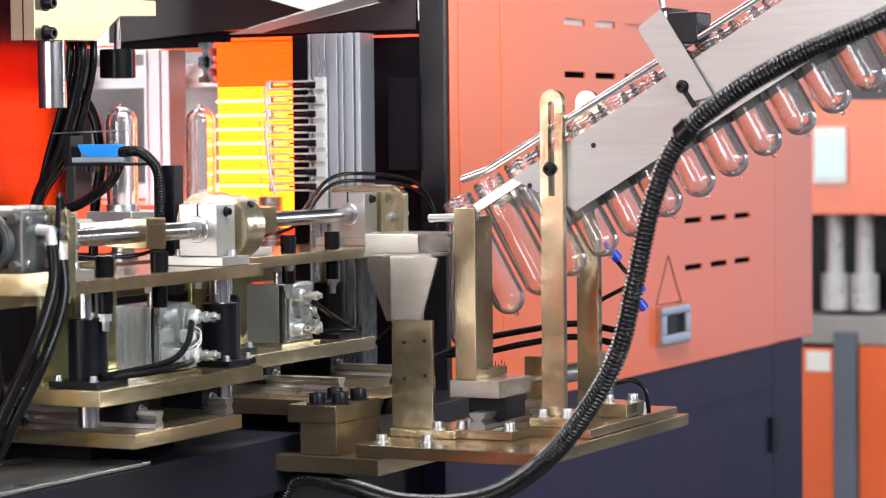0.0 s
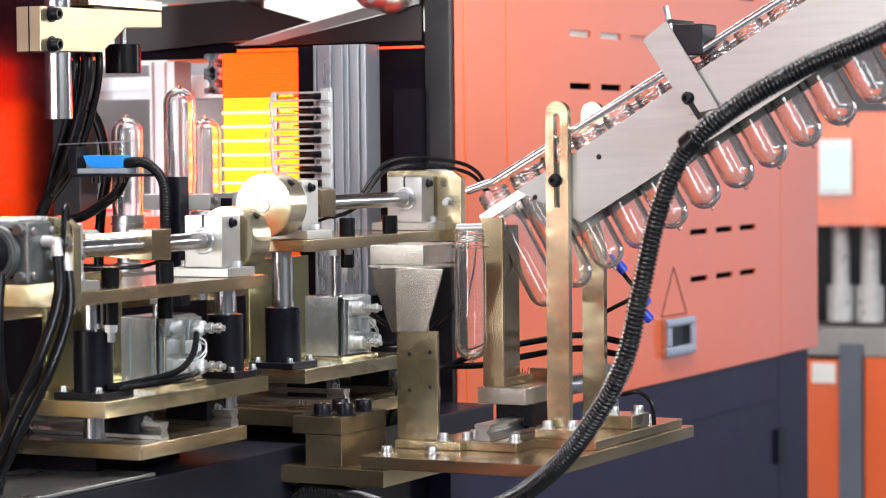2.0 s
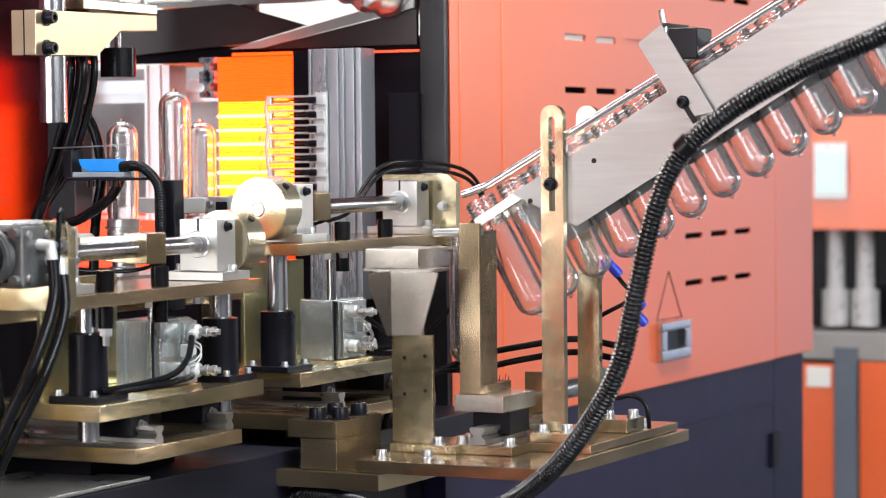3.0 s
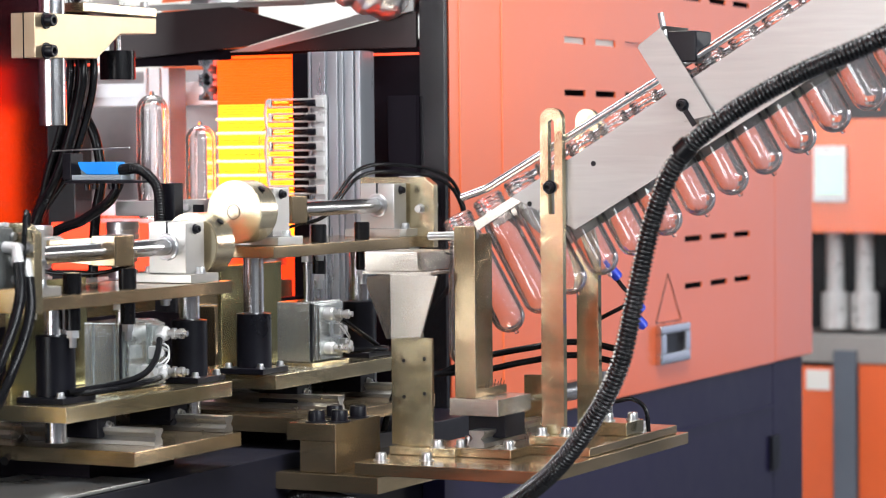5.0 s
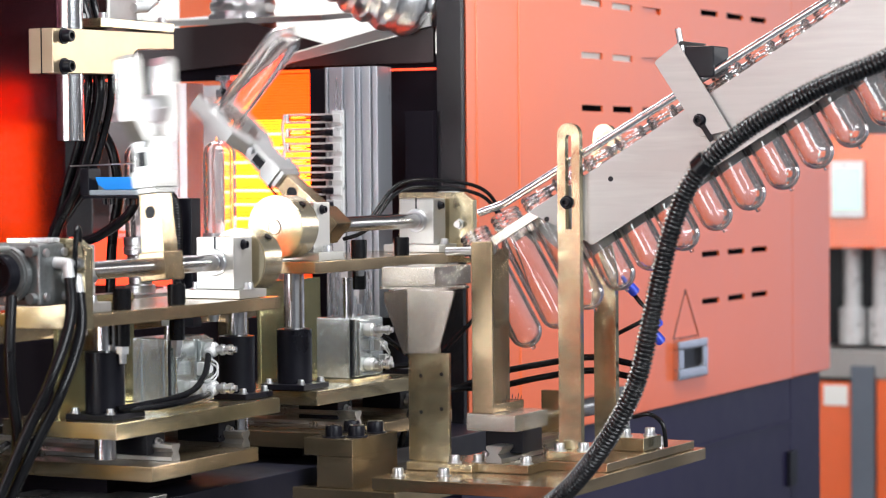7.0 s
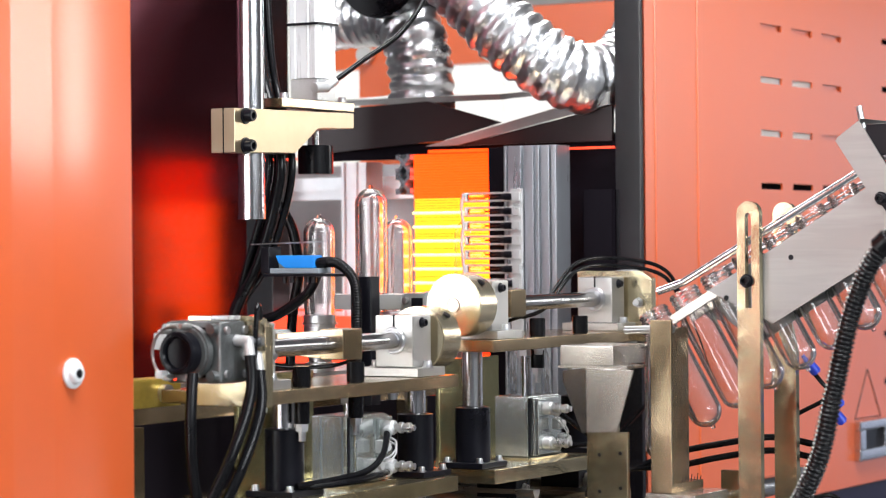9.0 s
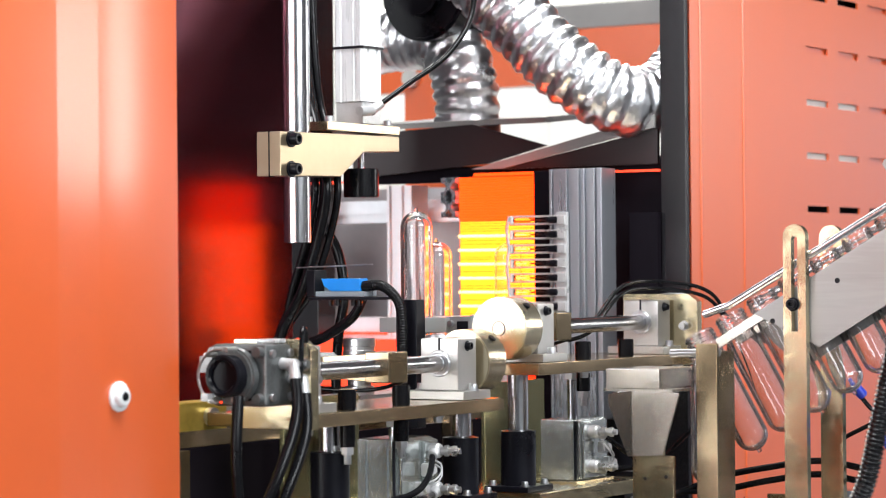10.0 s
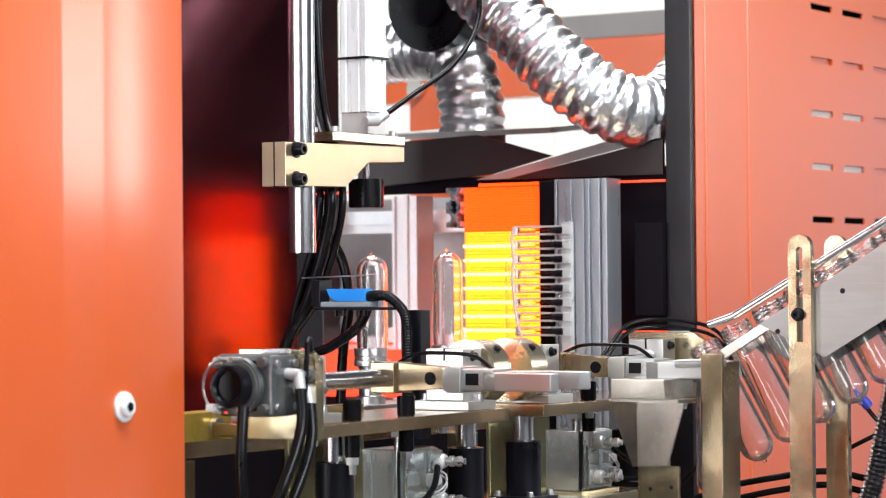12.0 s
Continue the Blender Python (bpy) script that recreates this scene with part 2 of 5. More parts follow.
def screw_mesh(kind):
    """Socket-head cap screws: head with a hex recess and a washer."""
    if kind not in MESHES:
        bm = bmesh.new()
        r, h = {"m10": (0.008, 0.010), "m8": (0.0065, 0.008), "m6": (0.005, 0.006), "cap": (0.0095, 0.014)}[kind]
        spin(bm, [(0, 0.0), (r * 1.35, 0.0), (r * 1.35, 0.0018), (r, 0.0018), (r, h * 0.92), (r * 0.9, h + 0.0015), (r * 0.55, h + 0.0015)], 18)
        spin(bm, [(r * 0.55, h + 0.0015), (r * 0.5, h * 0.5), (0, h * 0.5)], 6)
        bmesh.ops.recalc_face_normals(bm, faces=bm.faces)
        me = bpy.data.meshes.new("screw")
        bm.to_mesh(me)
        bm.free()
        smooth(me)
        me.materials.append(BLACK if kind == "cap" else BOLT)
        MESHES[kind] = me
    return MESHES[kind]


def screw(x, y, z, parent, kind="m8", way="z"):
    ob = new("screw", screw_mesh(kind))
    ob.parent = parent
    turn = {"z": (0, 0, 0), "-x": (0, -90, 0), "-y": (90, 0, 0), "-z": (180, 0, 0)}[way]
    if parent.type == "EMPTY":
        ob.matrix_parent_inverse = Matrix.Translation(-parent.location)
    ob.matrix_basis = pose(*(PLAN[0] @ Vector((x, y, z))), *turn)
    return ob


def structure(ob, label):
    return tagged(ob, label=label, kind="structure")


# ---- the hall ----
def hall_wall(name, along, lo, hi, a, b, gaps):
    """A wall of the hall along x or y, from a to b, with window and gate openings (from, to, sill, head) through it."""
    bm = bmesh.new()

    def piece(u0, u1, z0, z1):
        if u1 - u0 > 1e-6 and z1 - z0 > 1e-6:
            box(bm, *((u0, u1, lo, hi) if along == "x" else (lo, hi, u0, u1)), z0, z1)
    at = a
    for u0, u1, z0, z1 in gaps:
        piece(at, u0, 0, 5)
        piece(u0, u1, 0, z0)
        piece(u0, u1, z1, 5)
        at = u1
    piece(at, b, 0, 5)
    structure(part(name, bm, HALL_GREY), "grey panelled wall of the hall")


def hall():
    structure(block("floor", (-6, 9, -6, 9, -0.1, 0.0), FLOOR, bevel=0), "grey painted concrete hall floor")
    hall_wall("wall_north", "x", 9.0, 9.2, -6, 9, ())
    hall_wall("wall_east", "y", 9.0, 9.2, -6, 9, ((-5.95, -4.65, 1.5, 4.1), (-2.75, -0.95, 0.0, 2.4)))
    hall_wall("wall_south", "x", -6.2, -6.0, -6, 9, ((-5.0, 0.2, 2.5, 4.3),))
    hall_wall("wall_west", "y", -6.2, -6.0, -6, 9, ((-0.4, 5.0, 0.3, 3.5),))
    structure(block("ceiling", (-6.2, 9.2, -6.2, 9.2, 5.0, 5.2), HALL_GREY, bevel=0), "grey ceiling of the hall")


hall()


# ---- the machine's cabinet ----
def slit_panel(bm, x0, x1, y0, y1, z0, z1, slits):
    """A sheet in the x-z plane with rectangular holes through it."""
    xs = sorted({x0, x1, *[v for s in slits for v in s[:2]]})
    zs = sorted({z0, z1, *[v for s in slits for v in s[2:]]})
    for a, b in zip(xs, xs[1:]):
        for c, d in zip(zs, zs[1:]):
            mx, mz = (a + b) / 2, (c + d) / 2
            if any(s[0] < mx < s[1] and s[2] < mz < s[3] for s in slits):
                continue
            for y in (y0, y1):
                bm.faces.new([bm.verts.new(p) for p in ((a, y, c), (b, y, c), (b, y, d), (a, y, d))])
    for s in slits:
        for p, q in (((s[0], s[2]), (s[1], s[2])), ((s[1], s[2]), (s[1], s[3])), ((s[1], s[3]), (s[0], s[3])), ((s[0], s[3]), (s[0], s[2]))):
            bm.faces.new([bm.verts.new(v) for v in ((p[0], y0, p[1]), (q[0], y0, q[1]), (q[0], y1, q[1]), (p[0], y1, p[1]))])
    bmesh.ops.remove_doubles(bm, verts=bm.verts, dist=1e-5)


def cabinet():
    c = thing("machine_cabinet", 2.0, 0.6, 0.0, label="orange machine cabinet with rows of vent slits, navy base", category="cabinet")
    bm = bmesh.new()
    slits = []
    for k in range(5):
        z = 1.353 + 0.1005 * k
        for x in (1.60, 1.748, 1.896):
            slits.append((x, x + 0.098, z - 0.006, z + 0.006))
    for z in (0.954, 1.054, 1.565, 1.665):
        for x in (2.214, 2.366, 2.513):
            slits.append((x, x + 0.1, z - 0.006, z + 0.006))
    slit_panel(bm, 1.115, 2.78, 0.55, 0.5535, 0.75, 2.3, slits)
    part("front_panel", bm, ORANGE, c)
    bm = bmesh.new()
    box(bm, 1.10, 1.1145, 0.552, 0.60, 0.751, 2.3, 0.001)
    part("black_edge_post", bm, DARK, c, "black painted edge post")
    for x in (1.155, 1.325):
        bm = bmesh.new()
        prism(bm, [(x - 0.004, 0.5496), (x + 0.004, 0.5496), (x + 0.002, 0.5475), (x - 0.002, 0.5475)], "z", 0.76, 2.28)
        part("fold", bm, ORANGE, c)
    bm = bmesh.new()
    box(bm, 2.783, 3.05, 0.55, 0.60, 0.75, 2.3, 0.003)
    part("corner_panel", bm, ORANGE, c)
    bm = bmesh.new()
    box(bm, 3.0, 3.05, 0.601, 1.40, 0.05, 2.3)
    part("side_panel", bm, ORANGE, c)
    bm = bmesh.new()
    box(bm, 1.097, 2.78, 0.556, 0.60, 0.05, 0.747, 0.002)
    box(bm, 2.783, 2.99, 0.556, 0.60, 0.05, 0.747, 0.002)
    part("base_panel", bm, NAVY, c, "navy painted lower panel")
    bm = bmesh.new()
    box(bm, 1.3, 2.78, 0.552, 0.557, 0.645, 0.651)
    part("base_seam", bm, NAVY, c)
    bm = bmesh.new()
    box(bm, 2.75, 2.80, 0.545, 0.556, 0.50, 0.58, 0.002)
    part("vent_plug", bm, BLACK, c)
    # added white and orange sheets imitate light seen through the upper slits
    block("slit_light", (1.58, 1.875, 0.556, 0.562, 1.41, 1.60), WHITE, c, "white sheet added for the light through the slits", bevel=0)
    block("slit_glow", (1.886, 2.03, 0.556, 0.562, 1.41, 1.80), ORANGE, c, "orange sheet added for the red-lit inside behind the slits", bevel=0)
    block("slit_glow", (1.58, 1.8855, 0.556, 0.562, 1.61, 1.70), ORANGE, c, "orange sheet added for the red-lit inside behind the slits", bevel=0)
    # added black sheet stands in for the dark inside behind the other slits
    block("dark_backing", (1.13, 2.97, 0.575, 0.585, 0.76, 2.28), MATT_BLACK, c, bevel=0)
    # latch with its triangle mark
    bm = bmesh.new()
    box(bm, 2.045, 2.21, 0.535, 0.55, 0.862, 0.880, 0.003)
    box(bm, 2.045, 2.21, 0.535, 0.55, 0.80, 0.822, 0.003)
    box(bm, 2.045, 2.075, 0.535, 0.55, 0.822, 0.862, 0.002)
    box(bm, 2.18, 2.21, 0.535, 0.55, 0.822, 0.862, 0.002)
    latch = part("latch", bm, STEEL, c, "chrome latch frame with a dark recess")
    bm = bmesh.new()
    box(bm, 2.075, 2.18, 0.545, 0.5492, 0.822, 0.862)
    part("recess", bm, BLACK, latch)
    bm = bmesh.new()
    for a, b in (((2.05, 0.885), (2.118, 0.985)), ((2.118, 0.985), (2.19, 0.885)), ((2.05, 0.885), (2.19, 0.885))):
        rod(bm, (a[0], 0.5495, a[1]), (b[0], 0.5495, b[1]), 0.0012, 6)
    part("triangle_mark", bm, BLACK, c, "thin dark triangle outline")


def left_door():
    d = thing("cabinet_door", -0.8, 0.57, 0.0, label="orange sheet-metal cabinet door with a round screw", category="door")
    bm = bmesh.new()
    prism(bm, [(-0.297, 0.5535), (-0.297, 0.60), (-0.300, 0.60), (-1.8, 0.60), (-1.8, 0.5473), (-0.531, 0.5473), (-0.449, 0.5535)], "z", 0.12, 2.3, 0.0015)
    part("door_leaf", bm, ORANGE, d)
    bm = bmesh.new()
    spin(bm, [(0, 0.0), (0.0185, 0.0), (0.0185, 0.0025), (0.0165, 0.0035), (0.0130, 0.0035), (0.0120, 0.009), (0.0100, 0.0105), (0, 0.0105)], 32, Matrix.Translation((-0.416, 0.5533, 1.093)) @ pose(0, 0, 0, 90))
    s = part("screw", bm, AIR_WHITE, d, "round bright steel screw in a washer")
    bm = bmesh.new()
    rod(bm, (-0.416, 0.5427, 1.093), (-0.416, 0.5417, 1.093), 0.0058, 6)
    part("socket", bm, BLACK, s)


def machine_base():
    b = thing("machine_table", 0.4, 1.3, 0.0, label="dark navy painted welded machine table", category="machine table")
    bm = bmesh.new()
    box(bm, -1.8, 1.3, 0.603, 2.4, 0.05, 0.80, 0.003)
    part("base_body", bm, TABLE, b)
    bm = bmesh.new()
    box(bm, -1.8, 1.095, 0.47, 0.602, 0.72, 0.80, 0.003)
    part("front_beam", bm, TABLE, b)
    bm = bmesh.new()
    box(bm, -0.8, 0.05, 0.469, 0.66, 0.801, 0.806, 0.001)
    part("top_strip", bm, RAIL, b, "grey steel strip")


def platen():
    p = thing("mould_platen", 0.2, 1.22, 0.801, label="glossy dark platen, tinted red to redden the mirrored heater glow", category="platen")
    bm = bmesh.new()
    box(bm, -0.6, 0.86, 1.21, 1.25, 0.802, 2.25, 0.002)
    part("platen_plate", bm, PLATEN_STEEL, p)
    block("rail_bracket", (0.20, 0.26, 1.150, 1.209, 1.595, 1.68), BLACK, p, "black bracket with socket screws")
    bar("bracket_boss", (0.199, 1.18, 1.65), (0.196, 1.18, 1.65), 0.014, ALU, p)
    for z in (1.612, 1.66):
        screw(0.235, 1.1495, z, p, "cap", "-y")
    return p


cabinet()
left_door()
machine_base()
PLATEN = platen()


# ---- slide bases and carriages ----
def slide_base(name, x0, x1, y0, y1, rails):
    b = thing(name, (x0 + x1) / 2, 0.5, 0.85, label="brown zinc-plated steel plate with two linear rails", category="linear slide")
    block("plate", (x0, x1, y0, y1, 0.830, 0.85), BROWN, b, bevel=0.0012)
    for x in rails:
        bm = bmesh.new()
        w = 0.010
        prism(bm, [(x - w, 0.8505), (x + w, 0.8505), (x + w, 0.856), (x + w * 0.55, 0.862), (x + w, 0.868), (x + w, 0.873), (x - w, 0.873), (x - w, 0.868), (x - w * 0.55, 0.862), (x - w, 0.856)],
              "y", y0 + 0.012, y1 - 0.02)
        part("rail", bm, RAIL, b)
    block("support_block", (x0 + 0.04, x1 - 0.02, y0 + 0.10, y1, 0.801, 0.8295), MATT_BLACK, b)
    return b


def fx_for(mirror):
    return (lambda x: 0.82 - x) if mirror else (lambda x: x)


def carriage(mirror):
    f = fx_for(mirror)

    def bx(bm, a, b, *r, **k):
        box(bm, min(f(a), f(b)), max(f(a), f(b)), *r, **k)
    c = thing("slide_carriage", f(0.15), 0.55, 0.875, label="zinc-plated carriage plate with black guide bushings and a compact air cylinder", category="carriage", group="transfer carriages")
    bm = bmesh.new()
    bx(bm, -0.058, 0.357, 0.475, 0.66, 0.888, 0.910, bevel=0.0012)
    part("plate", bm, BRASSY, c)
    for x in ((0.057, 0.236) if not mirror else (0.246, 0.045)):
        bm = bmesh.new()
        bx(bm, x - 0.022, x + 0.022, 0.49, 0.56, 0.858, 0.8875, bevel=0.002)
        part("rail_bearing", bm, BLACK, c)
        screw(f(x), 0.489, 0.874, c, "m6", "-y")
    for x in (-0.004, 0.328):
        bm = bmesh.new()
        spin(bm, [(0.0165, 0.912), (0.0264, 0.912), (0.0264, 1.0), (0.0165, 1.002)], 28, Matrix.Translation((f(x), 0.53, 0)))
        bush = part("guide_bushing", bm, BLACK, c)
        bm = bmesh.new()
        bx(bm, x - 0.038, x + 0.038, 0.492, 0.568, 0.9105, 0.919, bevel=0.001)
        part("flange", bm, BLACK, bush)
        for dx in (-0.029, 0.029):
            for y in (0.502, 0.558):
                screw(f(x) + dx, y, 0.919, c, "m6")
    bm = bmesh.new()
    bx(bm, 0.05, 0.235, 0.645, 0.653, 0.9105, 1.066, bevel=0.001)
    part("back_plate", bm, OLIVE, c, "olive yellow zinc-plated back plate")
    def q(x):
        return f(x if mirror else x + 0.041)

    def qx(bm, a, b, *r, **k):
        box(bm, min(q(a), q(b)), max(q(a), q(b)), *r, **k)
    # compact air cylinder between the bushings
    bm = bmesh.new()
    qx(bm, 0.085, 0.185, 0.515, 0.575, 0.9145, 1.009, bevel=0.002)
    for y in (0.527, 0.563):
        qx(bm, 0.083, 0.0845, y - 0.004, y + 0.004, 0.916, 1.007)
    body = part("air_cylinder", bm, CYLINDER, c, "square aluminium air cylinder")
    bm = bmesh.new()
    qx(bm, 0.075, 0.195, 0.505, 0.585, 0.9105, 0.914)
    part("foot_plate", bm, BRASSY, body)
    bm = bmesh.new()
    qx(bm, 0.094, 0.178, 0.506, 0.5145, 0.916, 1.007, bevel=0.002)
    qx(bm, 0.145, 0.178, 0.500, 0.5055, 0.918, 1.005, bevel=0.0015)
    part("port_block", bm, CYLINDER, body, "aluminium port block")
    for x0 in (0.0865, 0.1815):
        bm = bmesh.new()
        qx(bm, x0 - 0.0025, x0 + 0.0025, 0.5135, 0.5148, 0.916, 1.007)
        part("edge_groove", bm, BLACK, body)
    for z in (0.936, 0.990):
        bm = bmesh.new()
        spin(bm, [(0, 0), (0.0085, 0), (0.0105, 0.003), (0.0105, 0.013), (0.0085, 0.016), (0, 0.016)], 18, Matrix.Translation((q(0.160), 0.4998, z)) @ pose(0, 0, 0, 90))
        rod(bm, (q(0.160), 0.491, z), (q(0.140), 0.486, z - 0.007), 0.0075, 14, bevel=0.001)
        elbow = part("elbow_fitting", bm, WHITE_PART, body, "pale grey elbow air fitting")
        bm = bmesh.new()
        spin(bm, [(0, 0), (0.0055, 0), (0.0055, 0.006), (0.0080, 0.0062), (0.0080, 0.0115), (0.0060, 0.0117), (0.0060, 0.0170), (0.0074, 0.0172), (0.0074, 0.0230), (0.0045, 0.0240), (0.0045, 0.0290), (0, 0.0290)], 16, Matrix.Translation((q(0.160), 0.4835, z)) @ pose(0, 0, 0, 90, 0, 12))
        part("flow_screw", bm, BOLT, elbow, "steel flow control screw")
    for dz in (0.0, 0.006):
        pipe("switch_wire", [(q(0.122), 0.483, 0.942 + dz), (q(0.130), 0.474, 0.946 + dz), (q(0.143), 0.472, 0.956 + dz), (q(0.150), 0.478, 0.967 + dz), (q(0.147), 0.488, 0.972 + dz)], 0.0013, WHITE_PART, body, "thin white switch wire", seg=6)
    for x, z in ((0.118, 0.94), (0.135, 0.965)):
        bm = bmesh.new()
        qx(bm, x - 0.008, x + 0.008, 0.484, 0.4965, z - 0.009, z + 0.009, bevel=0.002)
        rod(bm, (q(x), 0.484, z), (q(x), 0.478, z), 0.006, 12)
        part("sensor_clip", bm, WHITE_PART, body, "small white switch clip")
    ends = (-0.06, -0.09) if not mirror else (0.26, 0.34)
    pipe("air_hose", [(q(0.142), 0.486, 0.984), (q(0.10), 0.468, 0.955), (q(0.05), 0.470, 0.935), (q(ends[0]) if not mirror else q(0.0), 0.50, 0.925)], 0.0045, RUBBER, body)
    pipe("air_hose", [(q(0.142), 0.486, 0.929), (q(0.08), 0.464, 0.930), (q(0.02), 0.468, 0.926), (q(-0.05), 0.50, 0.922)], 0.0045, RUBBER, body)
    return c


def head(mirror, arm_x):
    f = fx_for(mirror)

    def bx(bm, a, b, *r, **k):
        box(bm, min(f(a), f(b)), max(f(a), f(b)), *r, **k)
    def g(x):
        return f(x + 0.022)

    def gx(bm, a, b, *r, **k):
        bx(bm, a + 0.022, b + 0.022, *r, **k)
    h = thing("transfer_head", f(0.1), 0.53, 1.057, label="lifting head with a turning gripper shaft on a brown zinc-plated plate", category="transfer head", group="transfer heads")
    bm = bmesh.new()
    bx(bm, -0.13, 0.36, 0.475, 0.64, 1.039, 1.057, bevel=0.0012)
    part("plate", bm, BROWN, h)
    for x in (-0.004, 0.328):
        bar("guide_rod", (f(x), 0.53, 0.856), (f(x), 0.53, 1.0385), 0.0155, STEEL, h)
    rod_x = f(0.135) if mirror else f(0.176)
    bar("piston_rod", (rod_x, 0.545, 0.93), (rod_x, 0.545, 1.0385), 0.008, STEEL, h)
    bar("lock_nut", (rod_x, 0.545, 1.024), (rod_x, 0.545, 1.0385), 0.0125, BOLT, h, seg=6)
    bar("shaft", (f(-0.114), 0.53, 1.109), (f(0.335), 0.53, 1.109), 0.0125, STEEL, h)
    for x0, x1 in ((-0.112, -0.068), (0.272, 0.322)):
        bm = bmesh.new()
        bx(bm, x0 - 0.012, x1 + 0.012, 0.482, 0.585, 1.0575, 1.070, bevel=0.001)
        bx(bm, x0, x1, 0.498, 0.562, 1.070, 1.145, bevel=0.002)
        blk = part("bearing_block", bm, ALU, h, "milled aluminium shaft bearing block")
        bm = bmesh.new()
        xs = f(x0) if not mirror else f(x1)
        spin(bm, [(0.0126, -0.002), (0.0195, -0.002), (0.0195, 0.002), (0.0182, 0.0042), (0.0155, 0.0042), (0.0145, 0.003), (0.0126, 0.003), (0.0126, -0.002)], 28, Matrix.Translation((xs - 0.0005, 0.53, 1.109)) @ pose(0, 0, 0, 0, -90, 0))
        part("bearing_ring", bm, BOLT, blk)
        bm = bmesh.new()
        bx(bm, x0 - 0.0006, x1 + 0.0006, 0.5285, 0.5315, 1.121, 1.1456)
        part("clamp_slot", bm, BLACK, blk)
        screw((f(x0) + f(x1)) / 2, 0.4985, 1.134, h, "cap", "-y").scale = (0.6, 0.6, 0.5)
        screw((f(x0) + f(x1)) / 2, 0.489, 1.070, h, "m8")
        screw((f(x0) + f(x1)) / 2, 0.577, 1.070, h, "m8")
    # counterweight disc
    bm = bmesh.new()
    rod(bm, (f(0.332), 0.53, 1.109), (f(0.382), 0.53, 1.109), 0.0475, 48, bevel=0.0015)
    d = part("disc", bm, DISC, h, "turned yellow steel stop disc")
    bm = bmesh.new()
    rod(bm, (f(0.383), 0.53, 1.109), (f(0.3815), 0.53, 1.109), 0.0105, 24, bevel=0.0007)
    part("disc_hub", bm, DISC, d)
    bm = bmesh.new()
    spin(bm, [(0.0104, 0), (0.0114, 0), (0.0114, 0.0007), (0.0104, 0.0007), (0.0104, 0)], 28, Matrix.Translation((f(0.3823) if not mirror else f(0.3820), 0.53, 1.109)) @ pose(0, 0, 0, 0, -90 if mirror else 90, 0))
    part("hub_groove", bm, BLACK, d)
    bm = bmesh.new()
    rod(bm, (f(0.36), 0.495, 1.1425), (f(0.36), 0.4935, 1.1445), 0.006, 12)
    part("set_screw", bm, BLACK, d)
    # end plate and turning actuator
    bm = bmesh.new()
    e0 = 0.452 if mirror else 0.466
    prism(bm, [(e0, 1.038), (0.59, 1.038), (0.59, 1.155), (e0 + 0.017, 1.155), (e0, 1.142)], "x", min(f(-0.136), f(-0.119)), max(f(-0.136), f(-0.119)), 0.001)
    part("end_plate", bm, BRASSY, h)
    bm = bmesh.new()
    gx(bm, -0.215, -0.1585, 0.495, 0.585, 1.070, 1.150, bevel=0.006)
    for y, z in ((0.505, 1.08), (0.505, 1.14), (0.575, 1.08), (0.575, 1.14)):
        rod(bm, (g(-0.215), y, z), (g(-0.225), y, z), 0.007, 12)
    act = part("actuator", bm, CAST, h, "cast grey aluminium turning actuator")
    bm = bmesh.new()
    rod(bm, (g(-0.216), 0.54, 1.11), (g(-0.232), 0.54, 1.11), 0.036, 28, bevel=0.003)
    ring = part("cover_ring", bm, CAST, act)
    bm = bmesh.new()
    rod(bm, (g(-0.233), 0.54, 1.11), (g(-0.244), 0.54, 1.11), 0.024, 24, bevel=0.002)
    part("hub", bm, BLACK, act)
    bm = bmesh.new()
    spin(bm, [(0.0195, 0), (0.0275, 0), (0.0275, 0.016), (0.0250, 0.018), (0.0215, 0.018), (0.0195, 0.015), (0.0195, 0)], 32, Matrix.Translation((g(-0.2325), 0.54, 1.11)) @ pose(0, 0, 0, 0, 90 if mirror else -90, 0))
    part("cover_cup", bm, BLACK, act, "black open plastic cover cup")
    for a in (50, 75, 105, 235, 300):
        y, z = 0.54 + 0.0355 * math.cos(radians(a)), 1.11 + 0.0355 * math.sin(radians(a))
        bar("tie_bar", (g(-0.2322), y, z), (g(-0.2535), y, z), 0.0034, ALU, act, seg=10)
    bm = bmesh.new()
    for k in range(12):
        a0, a1 = radians(-80 + 15 * k), radians(-65 + 15 * k)
        rod(bm, (g(-0.2545), 0.54 + 0.0345 * math.cos(a0), 1.11 + 0.0345 * math.sin(a0)), (g(-0.2545), 0.54 + 0.0345 * math.cos(a1), 1.11 + 0.0345 * math.sin(a1)), 0.0019, 8)
    part("front_ring", bm, ALU, act, "thin aluminium end ring")
    bm = bmesh.new()
    gx(bm, -0.258, -0.246, 0.556, 0.568, 1.078, 1.088, bevel=0.001)
    part("plug", bm, WHITE_PART, act, "white plug")
    bm = bmesh.new()
    gx(bm, -0.257, -0.254, 0.536, 0.5385, 1.0762, 1.0787)
    part("indicator", bm, RED_GLOW, act, "small red indicator light")
    for y in (0.520, 0.545):
        bm = bmesh.new()
        gx(bm, -0.2153, -0.2145, y - 0.006, y + 0.006, 1.078, 1.142)
        part("groove", bm, BLACK, act)
    bm = bmesh.new()
    gx(bm, -0.19, -0.165, 0.50, 0.53, 1.1505, 1.156, bevel=0.001)
    part("top_plate", bm, WHITE_PART, act, "pale top plate")
    for x in (-0.205, -0.166):
        for z in (1.082, 1.138):
            bm = bmesh.new()
            rod(bm, (g(x), 0.4945, z), (g(x), 0.490, z), 0.0055, 14, bevel=0.0008)
            part("bolt", bm, BOLT, act)
